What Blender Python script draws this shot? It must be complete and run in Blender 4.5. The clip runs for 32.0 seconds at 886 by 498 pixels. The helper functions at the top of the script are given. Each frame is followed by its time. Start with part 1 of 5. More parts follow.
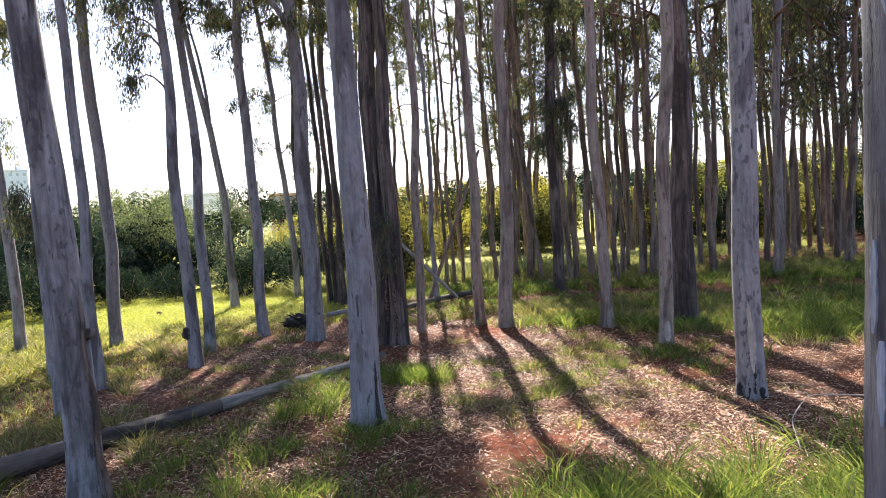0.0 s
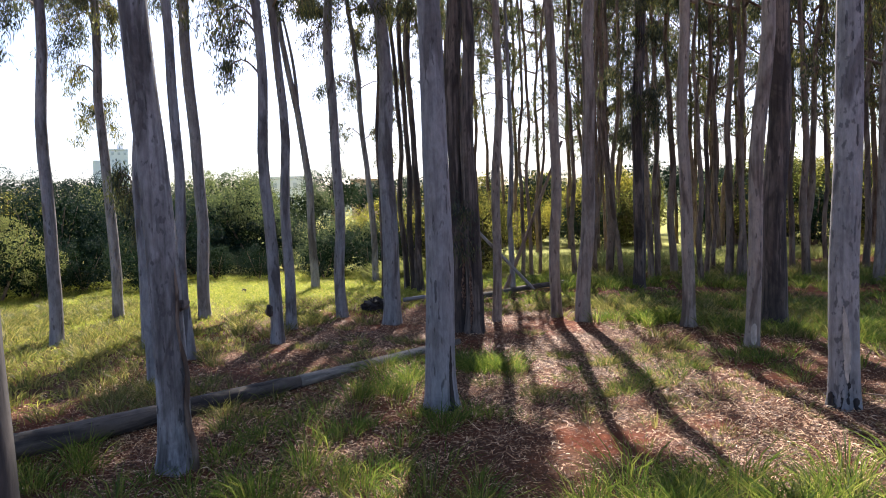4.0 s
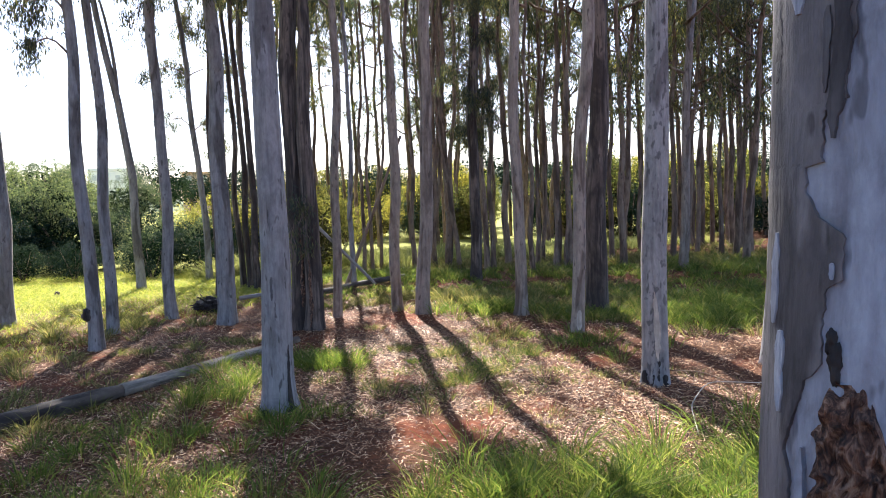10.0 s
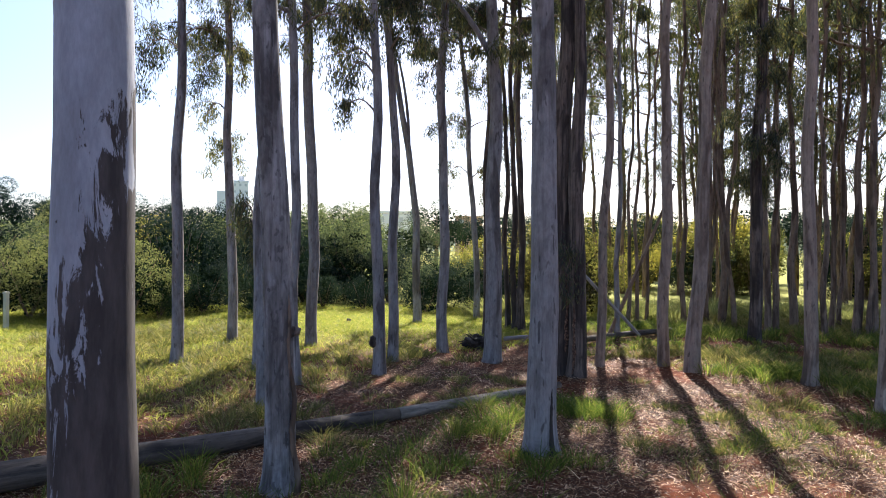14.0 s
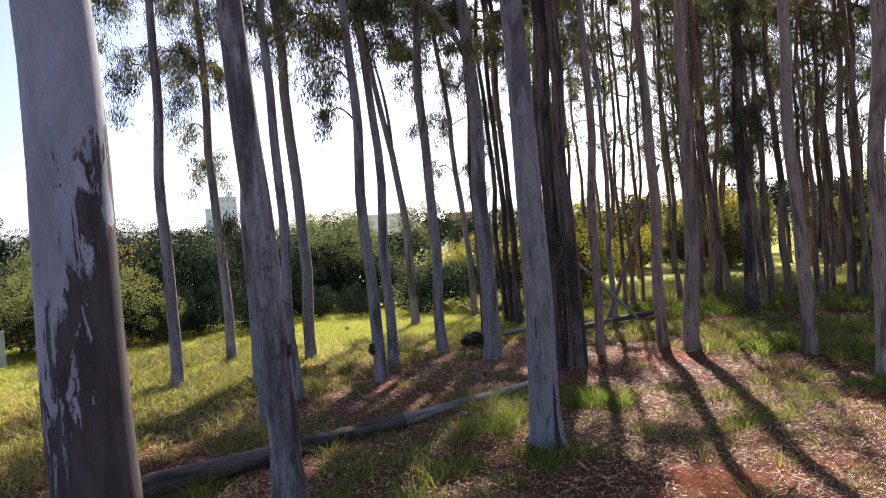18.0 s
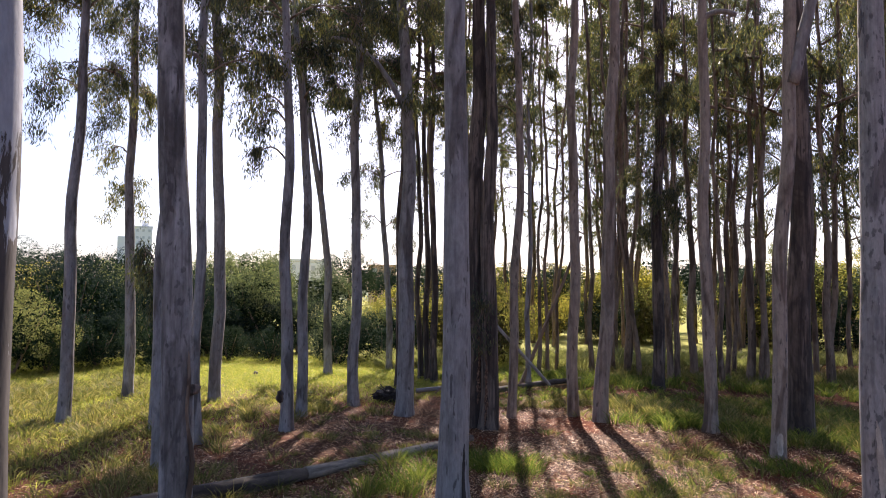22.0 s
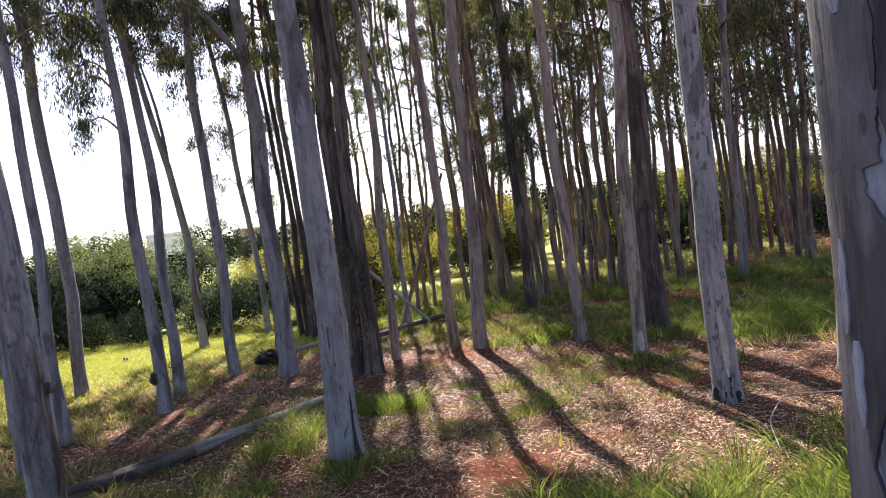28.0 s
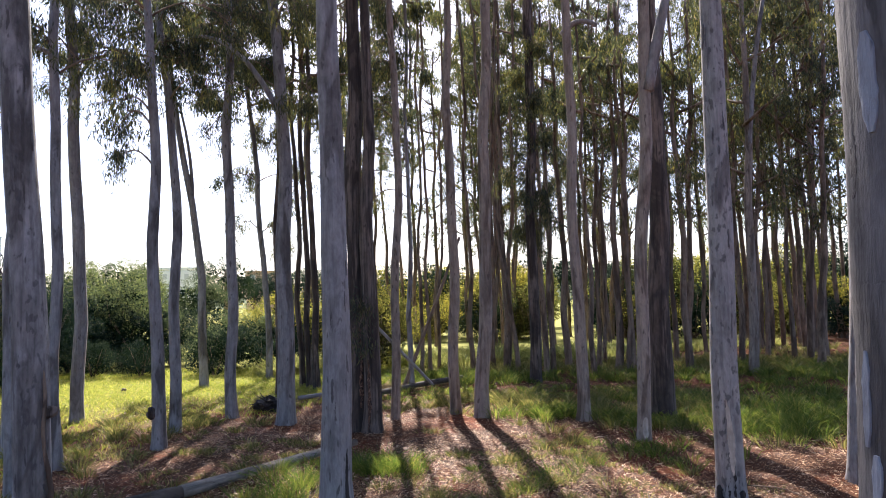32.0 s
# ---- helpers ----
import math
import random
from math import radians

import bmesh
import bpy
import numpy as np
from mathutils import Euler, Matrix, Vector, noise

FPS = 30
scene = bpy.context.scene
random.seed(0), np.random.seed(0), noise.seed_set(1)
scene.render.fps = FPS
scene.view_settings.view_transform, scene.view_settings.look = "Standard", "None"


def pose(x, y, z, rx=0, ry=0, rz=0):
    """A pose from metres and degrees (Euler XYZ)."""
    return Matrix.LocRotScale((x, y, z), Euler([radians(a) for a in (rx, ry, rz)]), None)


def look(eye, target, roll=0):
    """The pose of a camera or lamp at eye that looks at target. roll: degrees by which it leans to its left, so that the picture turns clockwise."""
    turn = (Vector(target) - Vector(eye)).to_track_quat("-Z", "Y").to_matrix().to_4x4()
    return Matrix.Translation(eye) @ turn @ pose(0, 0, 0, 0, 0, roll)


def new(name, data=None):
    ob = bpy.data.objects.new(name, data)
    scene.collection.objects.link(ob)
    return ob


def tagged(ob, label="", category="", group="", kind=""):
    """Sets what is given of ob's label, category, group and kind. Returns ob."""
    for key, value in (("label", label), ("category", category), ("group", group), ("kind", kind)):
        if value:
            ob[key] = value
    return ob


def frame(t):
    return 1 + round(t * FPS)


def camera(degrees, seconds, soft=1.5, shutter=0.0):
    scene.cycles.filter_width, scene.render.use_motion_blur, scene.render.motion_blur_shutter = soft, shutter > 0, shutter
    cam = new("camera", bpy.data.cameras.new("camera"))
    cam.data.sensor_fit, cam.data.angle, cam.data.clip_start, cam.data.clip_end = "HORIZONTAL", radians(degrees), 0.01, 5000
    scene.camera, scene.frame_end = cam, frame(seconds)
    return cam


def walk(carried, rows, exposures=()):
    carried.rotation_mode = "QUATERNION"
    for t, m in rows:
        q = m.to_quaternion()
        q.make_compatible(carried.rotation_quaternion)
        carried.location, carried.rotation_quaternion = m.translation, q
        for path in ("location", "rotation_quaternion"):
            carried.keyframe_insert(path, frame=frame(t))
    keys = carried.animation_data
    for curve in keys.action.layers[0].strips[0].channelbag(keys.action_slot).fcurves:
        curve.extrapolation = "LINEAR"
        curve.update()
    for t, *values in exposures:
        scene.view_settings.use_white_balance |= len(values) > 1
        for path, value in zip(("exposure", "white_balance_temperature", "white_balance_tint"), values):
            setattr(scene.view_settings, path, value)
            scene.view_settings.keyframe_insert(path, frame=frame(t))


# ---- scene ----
EXPO = [(t, e, k, tint) for t, e, k, tint in ((0.0, 2.15, 5750, 17), (1.0, 1.9, 5750, 17), (2.0, 1.8, 5750, 17), (5.0, 1.66, 5650, 16), (6.0, 2.2, 5600, 14), (8.0, 2.18, 5600, 14), (12.0, 2.22, 5600, 13), (13.0, 2.18, 5550, 13), (14.0, 1.66, 5650, 15), (17.0, 1.55, 5900, 20), (21.0, 1.5, 6000, 23), (26.0, 1.52, 6100, 24), (28.5, 1.95, 5800, 18), (30.0, 2.0, 5750, 18), (32.0, 1.8, 5750, 18))]
cam = camera(65.30, 32.0, soft=1.0)
walk(cam, [
    (0.0, look((-0.009, -0.035, 1.611), (-0.942, 9.909, 1.122), -3.69)),
    (0.5, look((-0.041, -0.043, 1.610), (-1.521, 9.841, 1.290), -5.21)),
    (1.0, look((-0.043, -0.046, 1.606), (-1.722, 9.809, 1.347), -4.77)),
    (1.5, look((-0.041, -0.035, 1.601), (-1.624, 9.823, 1.033), -4.21)),
    (2.0, look((-0.050, -0.043, 1.600), (-1.737, 9.788, 0.895), -3.19)),
    (2.5, look((-0.048, -0.020, 1.600), (-1.667, 9.788, 0.510), -4.60)),
    (4.5, look((-0.030, -0.045, 1.597), (-2.114, 9.723, 1.100), -1.01)),
    (5.0, look((-0.025, -0.025, 1.589), (-1.177, 9.866, 0.671), -1.23)),
    (5.5, look((-0.029, 0.020, 1.574), (-0.161, 9.944, 0.355), -0.91)),
    (6.0, look((-0.016, 0.026, 1.578), (0.476, 9.996, 0.982), 1.49)),
    (6.5, look((-0.019, 0.008, 1.581), (0.323, 9.993, 1.151), 1.43)),
    (7.0, look((-0.017, -0.009, 1.582), (0.040, 9.979, 1.092), -0.11)),
    (7.5, look((-0.002, 0.013, 1.581), (-0.271, 9.965, 0.645), -3.64)),
    (8.0, look((-0.006, 0.018, 1.587), (0.193, 9.986, 0.818), -1.24)),
    (8.5, look((0.006, 0.014, 1.593), (0.090, 9.994, 0.969), -1.21)),
    (9.0, look((0.000, 0.000, 1.600), (0.000, 9.986, 1.061), -1.40)),
    (9.5, look((-0.007, 0.000, 1.595), (0.137, 9.983, 1.031), -1.29)),
    (10.0, look((-0.009, -0.005, 1.599), (0.219, 9.966, 0.867), -1.67)),
    (10.5, look((-0.019, 0.015, 1.583), (0.388, 9.979, 0.834), -1.77)),
    (11.0, look((-0.022, 0.033, 1.566), (0.070, 9.987, 0.613), -0.41)),
    (11.5, look((-0.023, 0.015, 1.588), (-0.458, 9.955, 0.585), 0.23)),
    (12.0, look((-0.033, 0.001, 1.571), (-0.672, 9.933, 0.594), -0.38)),
    (12.5, look((-0.047, 0.002, 1.597), (-0.901, 9.941, 0.905), -0.36)),
    (13.0, look((-0.066, -0.025, 1.621), (-2.072, 9.772, 1.542), -1.00)),
    (13.5, look((-0.071, -0.038, 1.623), (-3.284, 9.431, 1.695), 1.19)),
    (14.0, look((-0.064, -0.057, 1.602), (-3.499, 9.335, 1.575), 0.59)),
    (14.5, look((-0.056, -0.047, 1.603), (-3.437, 9.359, 1.298), 0.39)),
    (16.5, look((-0.058, -0.011, 1.632), (-3.026, 9.538, 1.534), -2.41)),
    (17.0, look((-0.059, -0.004, 1.637), (-2.927, 9.575, 1.542), -1.86)),
    (17.5, look((-0.048, -0.019, 1.633), (-3.309, 9.433, 1.528), -4.18)),
    (18.0, look((-0.037, -0.036, 1.642), (-3.385, 9.387, 1.581), -4.48)),
    (18.5, look((-0.052, 0.006, 1.637), (-3.086, 9.535, 1.650), -4.44)),
    (19.0, look((-0.064, 0.004, 1.630), (-3.097, 9.532, 1.508), -1.75)),
    (19.5, look((-0.059, -0.003, 1.638), (-3.215, 9.483, 1.845), -2.39)),
    (20.0, look((-0.063, -0.001, 1.629), (-3.358, 9.440, 1.689), -1.86)),
    (20.5, look((-0.063, -0.015, 1.636), (-3.404, 9.409, 1.802), -1.26)),
    (21.0, look((-0.068, -0.016, 1.627), (-3.248, 9.464, 1.750), -1.05)),
    (21.5, look((-0.066, -0.018, 1.632), (-2.636, 9.614, 2.411), 1.01)),
    (22.0, look((-0.071, -0.004, 1.629), (-2.310, 9.718, 2.321), 0.71)),
    (22.5, look((-0.054, -0.017, 1.626), (-2.182, 9.710, 2.552), -0.32)),
    (23.0, look((-0.052, -0.005, 1.629), (-2.168, 9.738, 2.400), -1.00)),
    (23.5, look((-0.035, -0.007, 1.630), (-1.691, 9.827, 2.370), -1.47)),
    (24.0, look((-0.036, -0.002, 1.631), (-1.691, 9.841, 2.244), -1.41)),
    (24.5, look((-0.038, -0.012, 1.631), (-1.851, 9.794, 2.376), -1.87)),
    (25.0, look((-0.034, -0.025, 1.631), (-2.166, 9.695, 2.616), -2.16)),
    (25.5, look((-0.049, -0.002, 1.634), (-2.250, 9.733, 2.251), -4.28)),
    (26.0, look((-0.055, 0.002, 1.620), (-1.359, 9.909, 2.027), -5.71)),
    (26.5, look((-0.059, 0.031, 1.578), (-0.015, 10.008, 0.899), -5.24)),
    (28.5, look((0.011, -0.001, 1.631), (-0.606, 9.977, 1.906), -7.23)),
    (29.0, look((0.004, -0.009, 1.643), (-0.517, 9.955, 2.311), -4.50)),
    (29.5, look((0.018, -0.009, 1.654), (-0.621, 9.957, 2.169), -6.02)),
    (30.0, look((-0.005, -0.010, 1.661), (-1.373, 9.887, 2.080), -5.06)),
    (30.5, look((-0.018, -0.012, 1.655), (-1.619, 9.848, 2.126), -2.43)),
    (31.0, look((-0.026, -0.019, 1.647), (-1.497, 9.858, 2.184), -1.08)),
    (31.5, look((-0.036, -0.018, 1.643), (-1.162, 9.903, 2.194), -1.69)),
    (32.0, look((-0.038, -0.023, 1.630), (-0.591, 9.936, 2.346), -1.44)),
], exposures=EXPO)

# ---------------------------------------------------------------- light
SUN_EL, SUN_AZ = radians(43.0), radians(-7.2)          # azimuth from +y towards +x
sun_dir = Vector((math.sin(SUN_AZ) * math.cos(SUN_EL), math.cos(SUN_AZ) * math.cos(SUN_EL), math.sin(SUN_EL)))
world = bpy.data.worlds.new("sky")
scene.world = world
world.use_nodes = True
wn = world.node_tree
sky = wn.nodes.new("ShaderNodeTexSky")
sky.sky_type, sky.sun_disc = "NISHITA", False
sky.sun_elevation, sky.sun_rotation = SUN_EL, SUN_AZ
sky.air_density, sky.dust_density, sky.altitude = 1.0, 3.5, 700
wn.nodes["Background"].inputs[1].default_value = 0.067
wn.links.new(sky.outputs[0], wn.nodes["Background"].inputs[0])
lamp = bpy.data.lights.new("sun", "SUN")
lamp.energy, lamp.angle, lamp.color = 5.0, radians(0.55), (1.0, 0.88, 0.69)
sun = new("sun", lamp)
sun.matrix_world = look(sun_dir * 50, (0, 0, 0))


# ---------------------------------------------------------------- materials
def mat(name, rough=0.8, **kw):
    m = bpy.data.materials.new(name)
    m.use_nodes = True
    nt = m.node_tree
    b = nt.nodes["Principled BSDF"]
    b.inputs["Roughness"].default_value = rough
    for k, v in kw.items():
        b.inputs[k.replace("_", " ")].default_value = v
    return m, nt, b


def coords(nt, scale=(1, 1, 1), wander=0.0):
    """Object coordinates, shifted for each object, and stretched."""
    tc, info = nt.nodes.new("ShaderNodeTexCoord"), nt.nodes.new("ShaderNodeObjectInfo")
    mp = nt.nodes.new("ShaderNodeMapping")
    mp.inputs["Scale"].default_value = scale
    nt.links.new(tc.outputs["Object"], mp.inputs["Vector"])
    if wander:
        mul = nt.nodes.new("ShaderNodeMath")
        mul.operation = "MULTIPLY"
        mul.inputs[1].default_value = wander
        nt.links.new(info.outputs["Random"], mul.inputs[0])
        nt.links.new(mul.outputs[0], mp.inputs["Location"])
    return mp.outputs[0]


def noise_tex(nt, vec, scale, detail=4.0, rough=0.55, distortion=0.0):
    n = nt.nodes.new("ShaderNodeTexNoise")
    n.inputs["Scale"].default_value, n.inputs["Detail"].default_value = scale, detail
    n.inputs["Roughness"].default_value, n.inputs["Distortion"].default_value = rough, distortion
    nt.links.new(vec, n.inputs["Vector"])
    return n.outputs["Fac"]


def ramp(nt, fac, stops, const=False):
    r = nt.nodes.new("ShaderNodeValToRGB")
    e = r.color_ramp.elements
    while len(e) < len(stops):
        e.new(0.5)
    for el, (p, c) in zip(e, stops):
        el.position, el.color = p, (*c, 1) if len(c) == 3 else c
    if const:
        r.color_ramp.interpolation = "CONSTANT"
    nt.links.new(fac, r.inputs[0])
    return r.outputs[0]


def mix(nt, fac, a, b, mode="MIX"):
    n = nt.nodes.new("ShaderNodeMix")
    n.data_type, n.blend_type = "RGBA", mode
    for sock, v in ((n.inputs[0], fac), (n.inputs[6], a), (n.inputs[7], b)):
        if isinstance(v, (int, float)):
            sock.default_value = v
        elif isinstance(v, tuple):
            sock.default_value = (*v, 1)
        else:
            nt.links.new(v, sock)
    return n.outputs[2]


def bump(nt, b, height, strength, dist=0.01):
    n = nt.nodes.new("ShaderNodeBump")
    n.inputs["Strength"].default_value, n.inputs["Distance"].default_value = strength, dist
    nt.links.new(height, n.inputs["Height"])
    nt.links.new(n.outputs[0], b.inputs["Normal"])


def g(v):
    return (v, v, v)


def bark_material(name, pale, mid, dark, patch=0.5, spots=False, streak=0.35, mottle=0.5):
    m, nt, b = mat(name, 0.85)
    tall = coords(nt, (1, 1, 0.22), 37.0)
    even = coords(nt, (1, 1, 0.6), 37.0)
    big = noise_tex(nt, tall, 5.0, 3, 0.5, 0.6)
    col = mix(nt, ramp(nt, big, [(patch - 0.03, g(0)), (patch + 0.05, g(1))]), dark, pale)
    blotch = noise_tex(nt, even, 3.0, 5, 0.6, 1.0)
    col = mix(nt, ramp(nt, blotch, [(0.5, g(0)), (0.62, g(0.7))]), col, mid)
    lines = noise_tex(nt, coords(nt, (1, 1, 0.06), 37.0), 28.0, 4, 0.6)
    col = mix(nt, ramp(nt, lines, [(0.35, g(streak)), (0.55, g(0))]), col, tuple(c * 0.35 for c in dark))
    if spots:
        v = nt.nodes.new("ShaderNodeTexNoise")
        v.inputs["Scale"].default_value, v.inputs["Detail"].default_value = 19.0, 5.0
        nt.links.new(even, v.inputs["Vector"])
        col = mix(nt, ramp(nt, v.outputs["Fac"], [(0.60, g(0)), (0.64, g(0.7))]), col, (0.10, 0.092, 0.095))
    flecks = noise_tex(nt, coords(nt, (1, 1, 0.28), 37.0), 24.0, 2, 0.5)
    col = mix(nt, ramp(nt, flecks, [(0.64, g(0)), (0.69, g(0.75))]), col, tuple(c * 0.55 for c in dark))
    worn = noise_tex(nt, coords(nt, (1, 1, 0.45), 37.0), 13.0, 6, 0.68, 0.5)
    col = mix(nt, mottle, col, ramp(nt, worn, [(0.34, (0.42, 0.40, 0.39)), (0.5, (0.92, 0.91, 0.90)), (0.64, (1.22, 1.2, 1.17))]), "MULTIPLY")
    fine = noise_tex(nt, coords(nt, (1, 1, 0.3), 37.0), 60.0, 5, 0.65)
    col = mix(nt, 0.35, col, ramp(nt, fine, [(0.3, g(0.35)), (0.7, g(1))]), "MULTIPLY")
    nt.links.new(col, b.inputs["Base Color"])
    tot = mix(nt, 0.5, ramp(nt, lines, [(0.3, g(0)), (0.6, g(1))]), ramp(nt, fine, [(0.2, g(0)), (0.8, g(1))]))
    bump(nt, b, tot, 0.5, 0.012)
    return m


def old_bark_material(name, pale, grey, dark, lo, hi):
    """Pale young bark above; below, ragged plates of older dark bark, thinning out with height between lo and hi."""
    m, nt, b = mat(name, 0.85)
    tc, sep = nt.nodes.new("ShaderNodeTexCoord"), nt.nodes.new("ShaderNodeSeparateXYZ")
    nt.links.new(tc.outputs["Object"], sep.inputs[0])
    rise = nt.nodes.new("ShaderNodeMapRange")
    rise.inputs[1].default_value, rise.inputs[2].default_value = lo, hi
    rise.inputs[3].default_value, rise.inputs[4].default_value = 0.26, -0.17
    nt.links.new(sep.outputs[2], rise.inputs[0])
    plates = noise_tex(nt, coords(nt, (1, 1, 0.26)), 12.0, 9, 0.68, 0.6)
    # the side towards the grove keeps more of its old bark
    turn = nt.nodes.new("ShaderNodeVectorMath")
    turn.operation = "DOT_PRODUCT"
    turn.inputs[1].default_value = (0.55, 0.6, 0)
    nt.links.new(tc.outputs["Object"], turn.inputs[0])
    sided = nt.nodes.new("ShaderNodeMath")
    sided.operation = "ADD"
    nt.links.new(turn.outputs["Value"], sided.inputs[0])
    nt.links.new(rise.outputs[0], sided.inputs[1])
    both = nt.nodes.new("ShaderNodeMath")
    both.operation = "ADD"
    nt.links.new(plates, both.inputs[0])
    nt.links.new(sided.outputs[0], both.inputs[1])
    edge = ramp(nt, both.outputs[0], [(0.505, g(0)), (0.525, g(1))])
    fine, broad = noise_tex(nt, coords(nt, (1, 1, 0.3)), 60.0, 5, 0.65), noise_tex(nt, coords(nt, (1, 1, 0.35)), 4.0, 4, 0.55)
    young = mix(nt, ramp(nt, broad, [(0.4, g(0)), (0.6, g(1))]), grey, pale)
    old = mix(nt, ramp(nt, noise_tex(nt, coords(nt, (1, 1, 0.2)), 14.0, 5, 0.6), [(0.4, g(0)), (0.62, g(1))]), dark, tuple(1.9 * c for c in dark))
    col = mix(nt, edge, young, old)
    col = mix(nt, 0.4, col, ramp(nt, fine, [(0.3, g(0.4)), (0.7, g(1))]), "MULTIPLY")
    nt.links.new(col, b.inputs["Base Color"])
    bump(nt, b, mix(nt, 0.35, edge, fine), 0.6, 0.008)
    return m


BARK = {
    "old": old_bark_material("old_gum_bark", (0.44, 0.46, 0.51), (0.31, 0.32, 0.35), (0.05, 0.042, 0.038), 0.75, 2.5),
    "smooth": bark_material("smooth_gum_bark", (0.325, 0.305, 0.305), (0.245, 0.222, 0.215), (0.14, 0.122, 0.115), 0.42),
    "tan": bark_material("tan_gum_bark", (0.36, 0.295, 0.245), (0.275, 0.215, 0.172), (0.165, 0.122, 0.096), 0.42),
    "flaky": bark_material("flaky_gum_bark", (0.36, 0.342, 0.345), (0.26, 0.24, 0.235), (0.12, 0.105, 0.10), 0.46, True, 0.5, 0.7),
    "spotted": bark_material("spotted_gum_bark", (0.37, 0.345, 0.335), (0.28, 0.26, 0.25), (0.18, 0.16, 0.155), 0.40, True),
    "rough": bark_material("rough_dark_bark", (0.19, 0.145, 0.118), (0.135, 0.10, 0.08), (0.06, 0.043, 0.035), 0.5, False, 0.9),
    "pale": bark_material("pale_inner_bark", (0.35, 0.375, 0.43), (0.31, 0.325, 0.375), (0.23, 0.235, 0.27), 0.36, False, 0.12),
    "far": bark_material("grove_bark", (0.30, 0.215, 0.155), (0.21, 0.142, 0.098), (0.115, 0.074, 0.05), 0.46),
}


def leaf_material(name, a, b_, c, through_=0.35, rough=0.6, shine=0.25, vary=0.0):
    m, nt, b = mat(name, rough)
    b.inputs["Specular IOR Level"].default_value = shine
    geo = nt.nodes.new("ShaderNodeNewGeometry")
    col = ramp(nt, geo.outputs["Random Per Island"], [(0.0, a), (0.5, b_), (1.0, c)])
    if vary:
        info = nt.nodes.new("ShaderNodeObjectInfo")
        col = mix(nt, 1.0, col, ramp(nt, info.outputs["Random"], [(0.0, (1 - vary, 1 - 0.8 * vary, 1 - 0.5 * vary)), (0.5, (1, 1, 1)), (1.0, (1 + vary, 1 + 0.8 * vary, 1))]), "MULTIPLY")
    nt.links.new(col, b.inputs["Base Color"])
    tr = nt.nodes.new("ShaderNodeBsdfTranslucent")
    nt.links.new(mix(nt, 1.0, col, (1.35, 1.42, 0.8), "MULTIPLY"), tr.inputs["Color"])
    sh = nt.nodes.new("ShaderNodeMixShader")
    sh.inputs[0].default_value = through_
    nt.links.new(b.outputs[0], sh.inputs[1])
    nt.links.new(tr.outputs[0], sh.inputs[2])
    nt.links.new(sh.outputs[0], nt.nodes["Material Output"].inputs["Surface"])
    return m


LEAF = leaf_material("gum_leaves", (0.04, 0.05, 0.042), (0.066, 0.076, 0.056), (0.20, 0.175, 0.07), 0.42, 0.55, 0.3, 0.3)
# Dark bluish leaf colour stands in for the hedge's shaded side and haze.
SHADEBUSH = leaf_material("shrub_leaves", (0.010, 0.024, 0.024), (0.018, 0.036, 0.031), (0.046, 0.066, 0.04), 0.16, 0.8, 0.1, 0.5)
OLIVE = leaf_material("olive_shrub_leaves", (0.11, 0.125, 0.055), (0.16, 0.17, 0.08), (0.25, 0.24, 0.12), 0.45, 0.9, 0.06)
# Paled towards grey: distance haze is put into this leaf colour.
HAZEGREEN = leaf_material("grey_green_tree_leaves", (0.055, 0.075, 0.055), (0.09, 0.112, 0.074), (0.16, 0.175, 0.10), 0.4, 0.8, 0.1, 0.3)
# Near-black and brown inner leaf colours hold the shade inside the shrubs.
SHADECORE = leaf_material("shaded_inner_leaves", (0.008, 0.016, 0.012), (0.013, 0.024, 0.015), (0.02, 0.034, 0.018), 0.1, 1.0, 0.0)
BROWNSHADECORE = leaf_material("dry_inner_leaves", (0.04, 0.04, 0.02), (0.065, 0.062, 0.028), (0.11, 0.095, 0.04), 0.2, 1.0, 0.0)
# Sun between the trunks is put into this yellower, brighter leaf colour.
SUNBUSH = leaf_material("sunny_shrub_leaves", (0.09, 0.095, 0.036), (0.16, 0.155, 0.052), (0.38, 0.32, 0.095), 0.54, 0.85, 0.08, 0.45)
GRASS = leaf_material("grass_blades", (0.05, 0.082, 0.02), (0.095, 0.13, 0.028), (0.25, 0.25, 0.075), 0.58)
DRYGRASS = leaf_material("dry_grass_blades", (0.07, 0.09, 0.025), (0.14, 0.135, 0.05), (0.34, 0.28, 0.13), 0.45)
MEADOW = leaf_material("meadow_blades", (0.14, 0.175, 0.036), (0.235, 0.255, 0.055), (0.43, 0.375, 0.125), 0.56)
WEED = leaf_material("weed_leaves", (0.15, 0.165, 0.07), (0.24, 0.245, 0.11), (0.42, 0.39, 0.2), 0.55)


def litter_material():
    m, nt, b = mat("fallen_leaves_and_bark", 0.55, Specular_IOR_Level=0.2)
    geo = nt.nodes.new("ShaderNodeNewGeometry")
    col = ramp(nt, geo.outputs["Random Per Island"], [(0.0, (0.022, 0.008, 0.004)), (0.32, (0.075, 0.028, 0.013)), (0.58, (0.21, 0.092, 0.04)), (0.8, (0.52, 0.31, 0.165)), (1.0, (0.85, 0.61, 0.38))])
    nt.links.new(col, b.inputs["Base Color"])
    return m


LITTER = litter_material()


